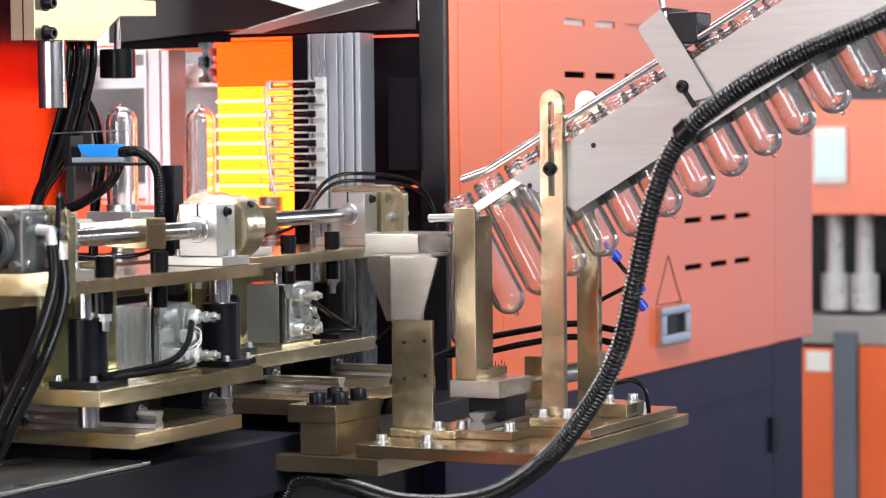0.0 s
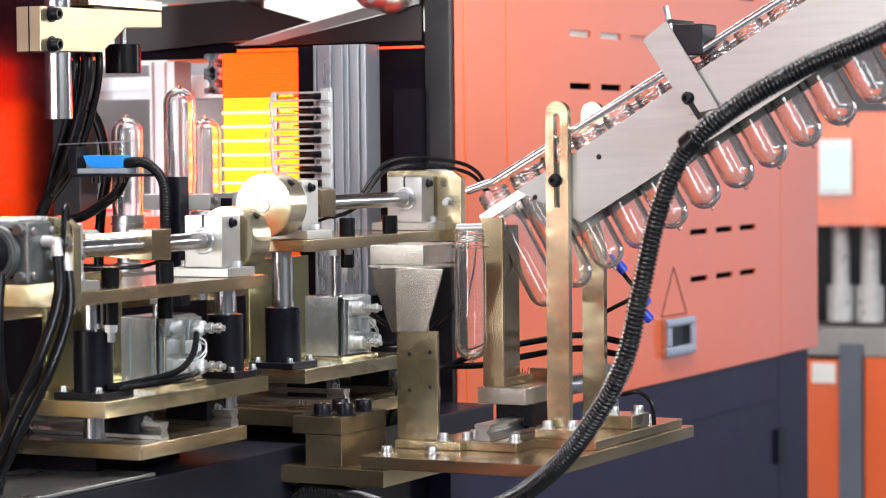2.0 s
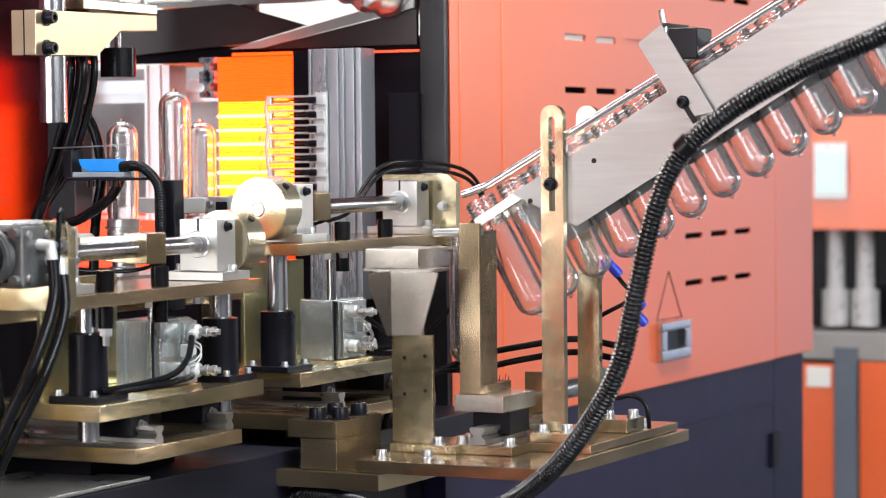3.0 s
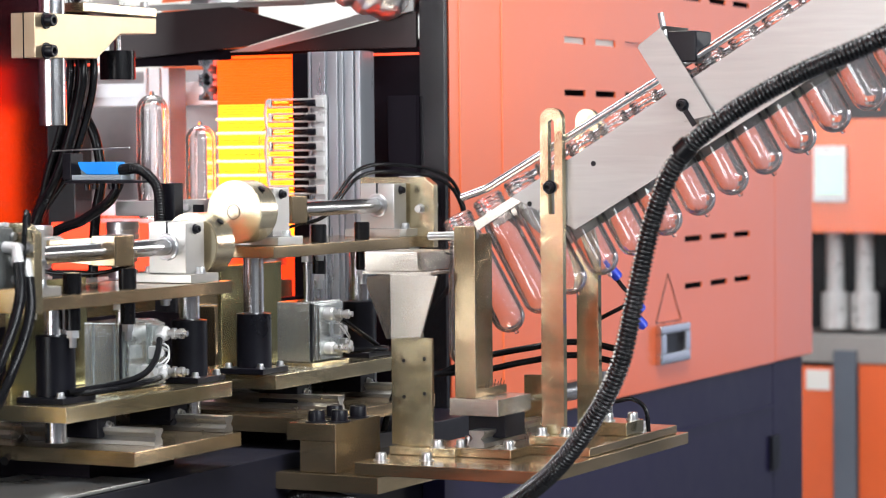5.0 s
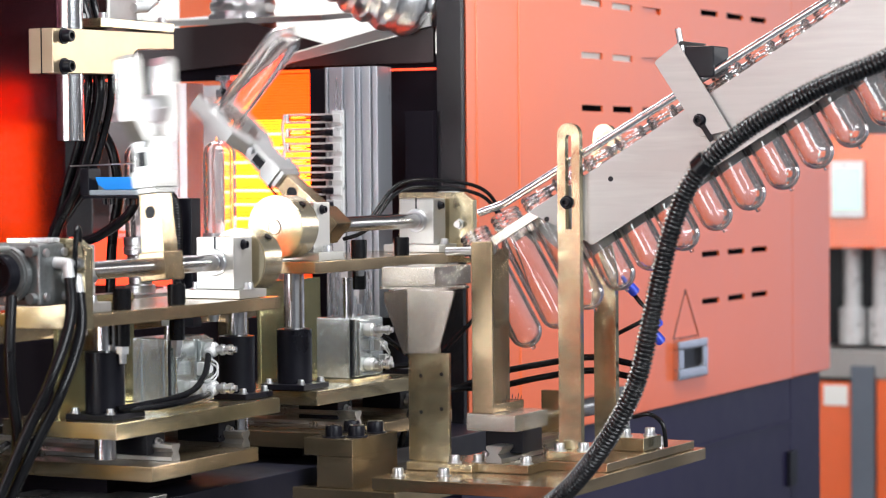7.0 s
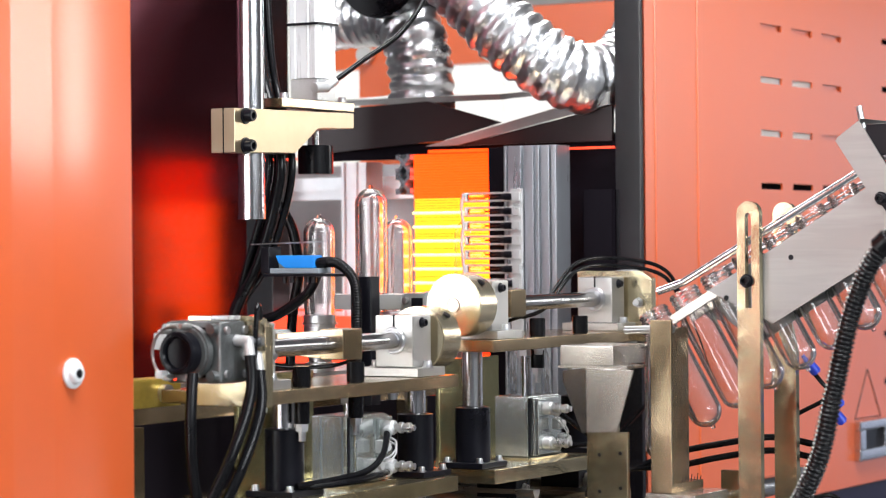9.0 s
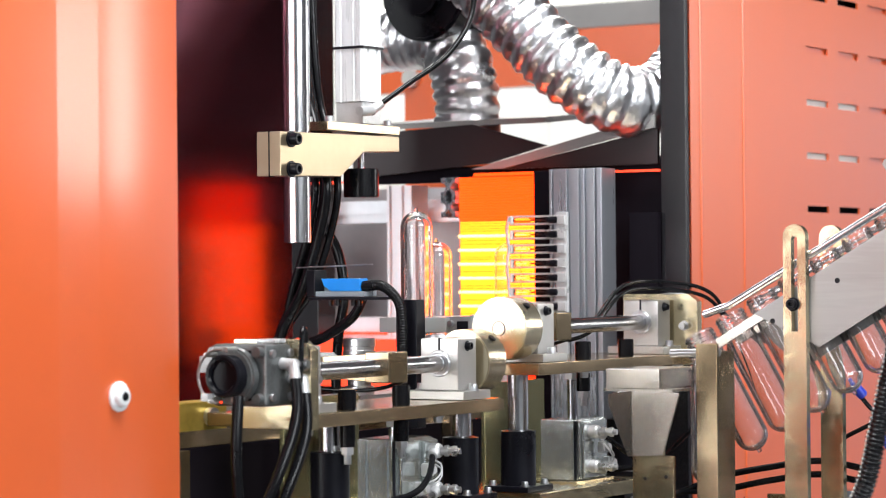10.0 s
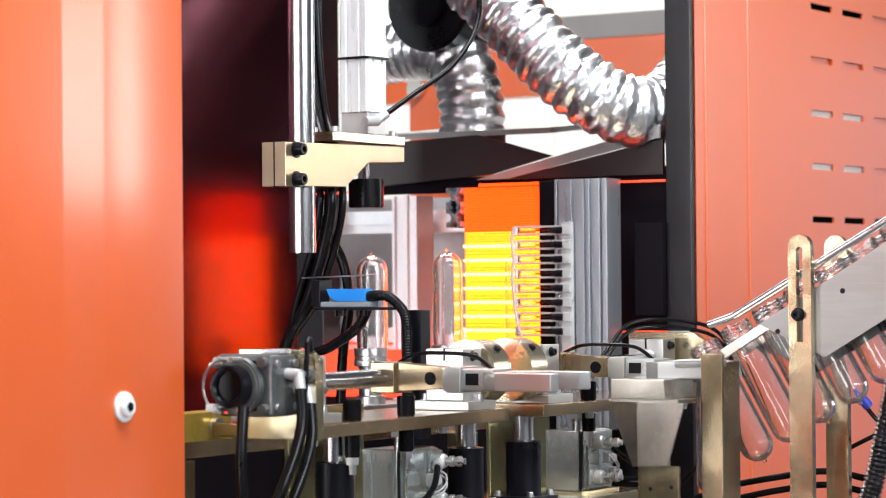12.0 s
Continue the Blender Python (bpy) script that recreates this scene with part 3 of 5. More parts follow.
    for dx, dz in ((-0.012, 0), (0.008, -0.02)):
        bm = bmesh.new()
        rod(bm, (g(-0.170 + dx), 0.496, 1.125 + dz), (g(-0.170 + dx), 0.472, 1.123 + dz), 0.0075, 14, bevel=0.001)
        rod(bm, (g(-0.170 + dx), 0.477, 1.126 + dz), (g(-0.172 + dx), 0.472, 1.104 + dz), 0.0072, 14, bevel=0.001)
        part("elbow_fitting", bm, WHITE_PART, act, "white elbow air fitting")
        bm = bmesh.new()
        rod(bm, (g(-0.165 + dx), 0.477, 1.124 + dz), (g(-0.135 + dx), 0.474, 1.122 + dz), 0.0055, 10)
        rod(bm, (g(-0.152 + dx), 0.4755, 1.123 + dz), (g(-0.145 + dx), 0.475, 1.1225 + dz), 0.0085, 6)
        part("flow_screw", bm, BOLT, act)
    # bumpers that pass through the plate
    for x in ((0.045, 0.185) if mirror else (-0.010, 0.121)):
        bm = bmesh.new()
        rod(bm, (f(x), 0.497, 1.0572), (f(x), 0.497, 1.085), 0.0125, 20, bevel=0.001)
        rod(bm, (f(x), 0.497, 1.0388), (f(x), 0.497, 1.008), 0.0105, 20, bevel=0.001)
        b = part("bumper", bm, RUBBER, h, "black rubber bumper")
        bm = bmesh.new()
        rod(bm, (f(x), 0.497, 1.008), (f(x), 0.497, 0.998), 0.009, 6)
        rod(bm, (f(x), 0.497, 0.998), (f(x), 0.497, 0.985), 0.005, 10)
        part("nut", bm, BOLT, b)
    for x in (-0.115, 0.20):
        screw(f(x), 0.487, 1.0388, h, "m8", "-z")
    # gripper arm, which turns about the shaft
    bm = bmesh.new()
    box(bm, -0.024, 0.024, -0.020, 0.020, -0.0215, 0.0215, 0.002)
    prism(bm, [(0.012, -0.016), (0.012, 0.02), (-0.03, 0.02), (-0.115, 0.013), (-0.115, -0.013), (-0.03, -0.018)], "x", -0.017, 0.017, 0.001)
    a = part("gripper_arm", bm, BROWN, h, "brown zinc-plated gripper arm", at=pose(arm_x, 0.53, 1.109))
    a.matrix_parent_inverse = Matrix.Translation(-h.location)
    bm = bmesh.new()
    rod(bm, (-0.0178, -0.075, 0), (-0.0172, -0.075, 0), 0.009, 16)
    part("arm_hole", bm, BLACK, a)
    bm = bmesh.new()
    box(bm, -0.026, 0.026, -0.180, -0.100, -0.016, 0.014, 0.002)
    part("gripper_body", bm, GRIPPER, a, "aluminium parallel gripper")
    bm = bmesh.new()
    box(bm, -0.0275, 0.0275, -0.158, -0.138, -0.008, 0.008)
    part("jaw_gap", bm, BLACK, a)
    bm = bmesh.new()
    box(bm, -0.031, 0.031, -0.132, -0.108, -0.0185, 0.0165, 0.0015)
    part("gripper_collar", bm, GRIPPER, a)
    bm = bmesh.new()
    rod(bm, (-0.0262, -0.168, -0.004), (-0.034, -0.168, -0.004), 0.0055, 14, bevel=0.001)
    part("gripper_port", bm, BOLT, a)
    for k in (-1, 1):
        bm = bmesh.new()
        prism(bm, [(k * 0.010, -0.172), (k * 0.036, -0.172), (k * 0.054, -0.200), (k * 0.054, -0.286), (k * 0.042, -0.292), (k * 0.032, -0.280), (k * 0.030, -0.262), (k * 0.029, -0.238), (k * 0.034, -0.220), (k * 0.024, -0.200), (k * 0.010, -0.196)], "z", -0.014, 0.010, 0.0015)
        part("jaw", bm, GRIPPER, a, "aluminium gripper jaw")
    pipe("arm_hose", [(0.0, -0.165, 0.012), (0.01, -0.13, 0.030), (0.012, -0.08, 0.034), (0.02, -0.03, 0.032), (0.035, 0.01, 0.02)], 0.0028, RUBBER, a)
    return h, a


BASE_1 = slide_base("linear_slide", -0.018, 0.25, 0.447, 0.85, (0.057, 0.236))
BASE_2 = slide_base("linear_slide", 0.50, 0.85, 0.447, 0.85, (0.560, 0.775))
CARRIAGE_1 = carriage(False)
CARRIAGE_2 = carriage(True)
HEAD_1, ARM_1 = head(False, 0.135)
HEAD_2, ARM_2 = head(True, 0.60)


# ---- preforms ----
def preform_mesh():
    bm = bmesh.new()
    r, w = 0.0238, 0.0042
    outer = [(r * 0.86, 0.014), (r * 0.90, 0.0135)]
    for k in range(3):
        z = 0.010 - 0.006 * k
        outer += [(r * 0.90, z + 0.002), (r * 0.965, z + 0.0006), (r * 0.965, z - 0.0006), (r * 0.90, z - 0.002)]
    outer += [(r * 0.90, -0.009), (r * 1.16, -0.0095), (r * 1.16, -0.0125), (r * 0.93, -0.0135), (r * 0.93, -0.022), (r, -0.034), (r, -0.147)]
    for k in range(1, 9):
        a = k / 9 * math.pi / 2
        outer.append((r * math.cos(a), -0.147 - r * math.sin(a)))
    outer += [(0.0032, -0.1705), (0.0030, -0.175), (0.0, -0.1755)]
    inner = [(0.0, -0.166)]
    for k in range(1, 9):
        a = (1 - k / 9) * math.pi / 2
        inner.append(((r - w) * math.cos(a), -0.147 - (r - w) * math.sin(a)))
    inner += [(r - w, -0.147), (r - w, -0.036), (r * 0.77, -0.022), (r * 0.77, 0.0138)]
    spin(bm, [(1.07 * a, 1.07 * b) for a, b in outer + inner + [outer[0]]], 30)
    bmesh.ops.remove_doubles(bm, verts=bm.verts, dist=1e-6)
    bmesh.ops.recalc_face_normals(bm, faces=bm.faces)
    me = bpy.data.meshes.new("preform")
    bm.to_mesh(me)
    bm.free()
    me.materials.append(PET)
    smooth(me, 40)
    return me


PREFORM = preform_mesh()


def preform(label, m):
    ob = new("preform", PREFORM)
    ob.matrix_basis = m
    return tagged(ob, label=label, category="preform", group="clear plastic preforms")


# ---- feeder ----
PLAN[0] = FEED


def feeder_base():
    b = thing("feeder_base", 0.25, 0.0, 0.83, label="stepped brown zinc-plated feeder base plates with steel screws", category="base plate")
    block("lower_plate", (-0.01, 0.40, 0.088, 0.255, 0.812, 0.8335), BROWN, b)
    block("main_plate", (0.0, 0.485, -0.135, 0.127, 0.834, 0.850), BROWN, b)
    block("packing_block", (0.0, 0.12, 0.154, 0.207, 0.834, 0.874), BROWN, b)
    block("clamp_block", (0.0, 0.12, 0.154, 0.226, 0.8745, 0.897), BROWN, b)
    block("long_bar", (0.05, 0.13, 0.226, 0.36, 0.876, 0.897), BROWN, b)
    block("step_plate", (0.16, 0.46, -0.128, -0.045, 0.8505, 0.862), BROWN, b)
    block("foot_block", (0.165, 0.205, -0.10, -0.04, 0.8625, 0.874), BRASSY, b)
    block("far_foot_block", (0.30, 0.36, -0.12, -0.05, 0.8625, 0.880), BRASSY, b)
    block("slide_pad", (0.10, 0.32, -0.045, 0.045, 0.8505, 0.862), BROWN, b)
    block("bracket_foot", (0.09, 0.17, 0.03, 0.125, 0.8505, 0.861), BRASSY, b)
    for x, y in ((0.03, 0.105), (0.05, 0.05)):
        screw(x, y, 0.85, b, "m10")
    for x, y in ((0.10, 0.06), (0.12, 0.035), (0.155, 0.04)):
        screw(x, y, 0.861, b, "m10")
    for x, y in ((0.115, -0.035), (0.20, -0.035)):
        screw(x, y, 0.862, b, "m10")
    for x, y in ((0.175, -0.054), (0.19, -0.082)):
        screw(x, y, 0.874, b, "m10")
    for x, y in ((0.32, -0.085), (0.345, -0.11), (0.40, -0.10)):
        screw(x, y, 0.880 if x < 0.36 else 0.862, b, "m10")
    for x, y in ((0.015, 0.19), (0.03, 0.165), (0.085, 0.168), (0.08, 0.20)):
        screw(x, y, 0.897, b, "cap").scale = (1.3, 1.3, 1.15)
    return b


def funnel():
    f = thing("chute_bracket", 0.10, 0.09, 0.86, label="grey folded steel chute on a yellow zinc-plated angle bracket", category="bracket")
    block("angle_front", (0.10, 0.106, 0.067, 0.114, 0.8615, 1.002), BRASSY, f)
    block("angle_side", (0.1065, 0.17, 0.1145, 0.130, 0.8615, 1.004), BRASSY, f)
    bm = bmesh.new()
    o = [(0.120, 1.085), (0.051, 1.083), (0.076, 1.003), (0.119, 1.001)]
    for lo, hi in ((0.086, 0.090),):
        prism(bm, o, "x", lo, hi, 0.0008)
    part("funnel_plate", bm, GREY_STEEL, f)
    bm = bmesh.new()
    quad = [(0.086, 0.1202, 1.085), (0.100, 0.161, 1.080), (0.100, 0.161, 1.066), (0.094, 0.130, 1.0), (0.086, 0.1192, 1.001)]
    a = [bm.verts.new(p) for p in quad]
    c = [bm.verts.new((x + 0.004, y, z)) for x, y, z in quad]
    bm.faces.new(a), bm.faces.new(c[::-1])
    for k in range(5):
        bm.faces.new((a[k], c[k], c[(k + 1) % 5], a[(k + 1) % 5]))
    part("funnel_wing", bm, GREY_STEEL, f)
    bm = bmesh.new()
    box(bm, 0.09, 0.15, 0.062, 0.162, 1.084, 1.0875)
    part("funnel_lip", bm, GREY_STEEL, f)
    block("top_block", (0.095, 0.20, 0.084, 0.162, 1.088, 1.113), GREY_STEEL, f, "bare steel top block")
    # flattened black screw heads imitate the bracket's dark holes
    for y, z in ((0.108, 0.972), (0.078, 0.975), (0.078, 0.93), (0.108, 0.925)):
        screw(0.1, y, z, f, "cap", "-x").scale = (0.22, 0.22, 0.08)
    return f


def pusher_slide():
    s = thing("slide_rail", 0.2, 0.0, 0.862, label="steel linear rail on the feeder base", category="rail")
    bm = bmesh.new()
    y, w = 0.006, 0.011
    prism(bm, [(y - w, 0.8625), (y + w, 0.8625), (y + w, 0.868), (y + w * 0.5, 0.874), (y + w, 0.880), (y + w, 0.884), (y - w, 0.884), (y - w, 0.880), (y - w * 0.5, 0.874), (y - w, 0.868)], "x", 0.105, 0.31)
    part("rail_bar", bm, RAIL, s)
    p = thing("pusher", 0.16, 0.02, 0.886, label="tall brown zinc-plated U-shaped stop bracket on a slide block", category="pusher")
    block("bearing", (0.14, 0.20, -0.018, 0.035, 0.872, 0.9015), BLACK, p)
    block("slide_block", (0.115, 0.215, -0.02, 0.05, 0.902, 0.924), GREY_STEEL, p, "ground steel slide block")
    bm = bmesh.new()
    box(bm, 0.118, 0.124, 0.013, 0.043, 0.9245, 1.146, 0.001)
    part("upright", bm, BROWN, p)
    bm = bmesh.new()
    box(bm, 0.1245, 0.186, 0.021, 0.0445, 0.936, 1.135, 0.001)
    box(bm, 0.1245, 0.212, 0.0135, 0.045, 0.9245, 0.9355, 0.001)
    part("back_upright", bm, BROWN, p)
    bm = bmesh.new()
    rod(bm, (0.128, 0.084, 1.1325), (0.128, 0.0135, 1.1345), 0.0052, 16, bevel=0.001)
    part("stop_rod", bm, RAIL, p)
    bm = bmesh.new()
    for k in range(7):
        y = 0.0075
        x = 0.135 + k * 0.009
        rod(bm, (x, y, 0.937), (x + 0.003, y, 0.946 if k % 2 else 0.942), 0.0006, 6)
    part("scribed_marks", bm, BLACK, p)
    c = thing("push_cylinder", 0.30, 0.0, 0.862, label="small air cylinder with a threaded rod", category="cylinder")
    bar("piston_rod", (0.216, 0.004, 0.911), (0.31, 0.004, 0.911), 0.0045, STEEL, c)
    bar("barrel", (0.312, 0.004, 0.911), (0.46, 0.004, 0.911), 0.014, STEEL, c)
    block("mount", (0.30, 0.3115, -0.02, 0.03, 0.8625, 0.94), BRASSY, c)
    return p


def chute_bracket_posts():
    def slotted(name, x):
        p = thing(name, x, -0.062, 0.875, label="upright yellow zinc-plated slotted post with a rounded top", category="post", group="slotted posts")
        bm = bmesh.new()
        y0, y1 = -0.0785, -0.047
        ring = [(y0 + 0.01575 + 0.01575 * math.cos(a), 1.282 + 0.01575 * math.sin(a)) for a in [math.pi * k / 10 for k in range(11)]]
        sl = [(-0.06275 + 0.0045 * math.cos(a), 1.278 + 0.0045 * math.sin(a)) for a in [math.pi * k / 6 for k in range(7)]]
        # two legs, the head over the slot, and the solid foot
        prism(bm, [(y0, 0.8745), (y1, 0.8745), (y1, 1.160), (y0, 1.160)], "x", x, x + 0.0105)
        prism(bm, [(y0, 1.160), (-0.06725, 1.160), (-0.06725, 1.278), (y0, 1.278)], "x", x, x + 0.0105)
        prism(bm, [(-0.05825, 1.160), (y1, 1.160), (y1, 1.278), (-0.05825, 1.278)], "x", x, x + 0.0105)
        prism(bm, [(y1, 1.278), *ring, (y0, 1.278), *sl[::-1]], "x", x, x + 0.0105)
        part("post_bar", bm, BRASSY, p)
        return p
    p = slotted("slotted_post", 0.19)
    screw(0.1895, -0.061, 1.195, p, "cap", "-x").scale = (0.8, 0.8, 0.7)
    q = slotted("slotted_post", 0.304)
    return p, q


def chute():
    c = thing("preform_chute", 0.24, -0.25, 1.1, label="sloping brushed stainless chute that carries hanging preforms", category="chute")
    d = Vector((0, -0.861, 0.508))
    n = Vector((0, 0.508, 0.861))

    def pt(x, u, v):
        p = Vector((x, -0.084, 1.232)) + d * u + n * v
        return p

    def plate(x0, x1, u0, u1, v0, v1, taper=0.0, holes=()):
        bm = bmesh.new()
        pts = [(u0, v1), (u1, v1), (u1, v0), (u0 + taper, v0)]
        a = [bm.verts.new(pt(x0, u, v)) for u, v in pts]
        b = [bm.verts.new(pt(x1, u, v)) for u, v in pts]
        bm.faces.new(a), bm.faces.new(b[::-1])
        for k in range(4):
            bm.faces.new((a[k], b[k], b[(k + 1) % 4], a[(k + 1) % 4]))
        return bm
    near = part("near_plate", plate(0.2025, 0.2055, -0.098, 0.62, -0.083, 0.0, 0.058), STAINLESS, c)
    part("far_plate", plate(0.2655, 0.2685, -0.15, 0.62, -0.083, 0.0, 0.058), STAINLESS, c)
    bm = plate(0.2057, 0.213, -0.165, 0.62, -0.012, 0.0)
    part("neck_rail", bm, GREY_STEEL, c)
    bm = plate(0.258, 0.2653, -0.165, 0.62, -0.012, 0.0)
    part("neck_rail", bm, GREY_STEEL, c)
    for y, z in ((-0.117, 1.225), (-0.026, 1.173)):
        bm = bmesh.new()
        rod(bm, (0.2027, y, z), (0.2018, y, z), 0.0035, 14)
        part("hole", bm, BLACK, near)
    bm = bmesh.new()
    rod(bm, (0.204, 0.074, 1.181), (0.204, 0.037, 1.193), 0.0052, 14, bevel=0.0008)
    rod(bm, (0.204, 0.037, 1.193), (0.204, -0.62, 1.563), 0.0052, 14)
    part("guard_rod", bm, STEEL, c, "polished hold-down rod")
    bm = bmesh.new()
    rod(bm, (0.268, 0.03, 1.195), (0.268, -0.62, 1.56), 0.005, 12)
    part("guard_rod", bm, STEEL, c, "polished hold-down rod")
    # saddle clamp over the chute
    bm = bmesh.new()
    o = [(-0.183, 1.372), (-0.215, 1.396), (-0.218, 1.392), (-0.285, 1.285), (-0.246, 1.277)]
    prism(bm, o, "x", 0.192, 0.195, 0.0006)
    prism(bm, [(-0.183, 1.372), (-0.215, 1.396), (-0.217, 1.399), (-0.184, 1.3755)], "x", 0.195, 0.285)
    cl = part("saddle_clamp", bm, STAINLESS, c, "stainless saddle clamp")
    bm = bmesh.new()
    box(bm, 0.196, 0.25, -0.262, -0.222, 1.352, 1.392, 0.003, None)
    part("clamp_pad", bm, BLACK, cl)
    bm = bmesh.new()
    rod(bm, (0.215, -0.212, 1.385), (0.215, -0.206, 1.416), 0.004, 12)
    part("stud", bm, BOLT, cl)
    screw(0.192, -0.2445, 1.298, c, "cap", "-x").scale = (0.75, 0.75, 0.7)
    bm = bmesh.new()
    prism(bm, [(-0.242, 1.307), (-0.236, 1.303), (-0.258, 1.270), (-0.264, 1.274)], "x", 0.1915, 0.1919)
    part("clamp_slot", bm, BLACK, cl)
    return c


feeder_base()
funnel()
PUSHER = pusher_slide()
chute_bracket_posts()
chute()


def feeder_hose():
    h = thing("corrugated_hose", -0.05, -0.2, 0.9, label="black corrugated cable conduit hanging in a curve", category="hose")
    pts = [(-0.3, -0.95, 1.50), (-0.3, -0.80, 1.43), (-0.3, -0.65, 1.356), (-0.3, -0.557, 1.319), (-0.3, -0.476, 1.276), (-0.3, -0.422, 1.230), (-0.3, -0.393, 1.168), (-0.3, -0.372, 1.084), (-0.295, -0.349, 1.004),
           (-0.28, -0.305, 0.934), (-0.25, -0.245, 0.872), (-0.2, -0.15, 0.823), (-0.1, 0.0, 0.797), (0.0, 0.14, 0.797), (0.02, 0.215, 0.800), (0.03, 0.25, 0.775), (0.05, 0.29, 0.70), (0.05, 0.30, 0.6)]
    pts = [(x, y - 0.011 * min(1, max(0, (z - 0.86) / 0.1)), z) for x, y, z in pts]
    pipe("conduit", pts, 0.0113, CONDUIT, h, seg=16, rib=0.0026, pitch=0.0050, step=0.0007)
    bm = bmesh.new()
    rod(bm, (-0.3, -0.435, 1.236), (-0.3, -0.447, 1.247), 0.0123, 18, bevel=0.001)
    part("joint_sleeve", bm, RUBBER, h, "black joint sleeve")


feeder_hose()
PLAN[0] = NEAR


# ---- heater ----
def heater():
    o = thing("heater_oven", 1.1, 0.9, 0.80, label="glowing orange lamp heater in an aluminium profile frame", category="heater")
    # the reflectors emit, standing in for the lamp light they throw back
    bm = bmesh.new()
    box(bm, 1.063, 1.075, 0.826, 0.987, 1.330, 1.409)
    upper = part("upper_reflector", bm, WARM_GLOW, o, "ribbed reflector, its orange lamp light given as emission")
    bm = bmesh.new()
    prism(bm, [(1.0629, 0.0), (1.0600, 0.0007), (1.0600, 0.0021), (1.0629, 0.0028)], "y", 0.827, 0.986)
    rib = part("rib", bm, WARM_GLOW, upper, at=pose(0, 0, 1.333))
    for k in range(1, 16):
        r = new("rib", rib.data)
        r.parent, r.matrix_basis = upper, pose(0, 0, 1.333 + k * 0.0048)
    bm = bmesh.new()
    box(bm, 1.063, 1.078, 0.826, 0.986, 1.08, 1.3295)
    part("lamp_reflector", bm, HEAT_GLOW, o, "lamp reflector, its orange lamp light given as emission")
    # thin emissive bars draw the darker lines in the reflector's glow
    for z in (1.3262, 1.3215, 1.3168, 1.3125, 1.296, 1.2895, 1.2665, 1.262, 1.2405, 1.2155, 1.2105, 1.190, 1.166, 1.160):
        block("glow_line", (1.0605, 1.0628, 0.827, 0.985, z - 0.0005, z + 0.0005), WARM_GLOW, o, bevel=0)
    pipe("lead_wire", [(0.986, 0.838, 1.336), (0.985, 0.842, 1.31), (0.986, 0.839, 1.28), (0.985, 0.842, 1.25), (0.986, 0.840, 1.22), (0.985, 0.836, 1.19), (0.985, 0.829, 1.16), (0.986, 0.824, 1.14)], 0.0026, WHITE_PART, o, "white insulated lead wire", seg=10)
    for k in range(8):
        z = 1.3285 - 0.0249 * k
        if k:
            bar("lamp_tube", (1.045, 0.978, z), (1.045, 0.838, z), 0.0026, HOT, o, "glowing lamp tube", seg=12)
        bm = bmesh.new()
        rod(bm, (0.994, 0.8325, z), (0.994, 0.800, z), 0.0042, 14, bevel=0.0012)
        part("lamp_end", bm, QUARTZ, o, "clear quartz lamp end")
        bm = bmesh.new()
        for dz in (-0.0066, 0.0066):
            box(bm, 0.990, 0.996, 0.744, 0.8330, z + dz - 0.0017, z + dz + 0.0017, 0.0006)
        box(bm, 0.989, 0.998, 0.8332, 0.8400, z - 0.0085, z + 0.0085, 0.0022)
        part("lamp_clip", bm, CLIP, o, "forked bright metal lamp clip")
        bm = bmesh.new()
        rod(bm, (0.993, 0.799, z), (0.993, 0.766, z), 0.0014, 8)
        rod(bm, (0.991, 0.766, z), (0.991, 0.7585, z), 0.0035, 12, r2=0.0062)
        rod(bm, (0.991, 0.7585, z), (0.991, 0.744, z), 0.0062, 12, bevel=0.001)
        part("lamp_socket", bm, BLACK, o, "black ceramic lamp socket")
        block("socket_tab", (0.988, 0.9915, 0.728, 0.7435, z - 0.0078, z + 0.0078), WHITE_PART, o, "white ceramic tab")
    # upright profile with grooves
    bm = bmesh.new()
    box(bm, 1.006, 1.05, 0.662, 0.765, 0.802, 1.416, 0.001)
    for y0, y1 in ((0.662, 0.672), (0.676, 0.690), (0.696, 0.701), (0.707, 0.724), (0.731, 0.757), (0.760, 0.765)):
        box(bm, 1.0, 1.0058, y0, y1, 0.802, 1.416, 0.0008)
    part("frame_profile", bm, PROFILE, o, "grooved aluminium profile upright")
    block("socket_strip", (0.992, 0.9995, 0.726, 0.748, 1.09, 1.342), WHITE_PART, o, "white ceramic socket strip")
    # emissive strip for the lamp light along the top edge
    block("top_reflector", (1.052, 1.064, 0.827, 0.95, 1.4105, 1.4155), WARM_GLOW, o, "reflector edge, its orange lamp light given as emission", bevel=0)
    block("lintel", (1.13, 1.14, 0.61, 1.25, 1.404, 1.432), MATT_BLACK, o, "black lintel sheet")
    block("side_strip", (1.051, 1.075, 0.766, 0.8255, 0.802, 1.416), MATT_BLACK, o, "black side strip")
    block("side_panel", (1.121, 1.135, 0.56, 0.80, 0.802, 1.44), MATT_BLACK, o, "black side panel")
    block("fan_housing", (1.085, 1.099, 0.600, 0.655, 1.18, 1.34), MATT_BLACK, o, "black fan housing")
    # profile ends and frame behind the chain
    bm = bmesh.new()
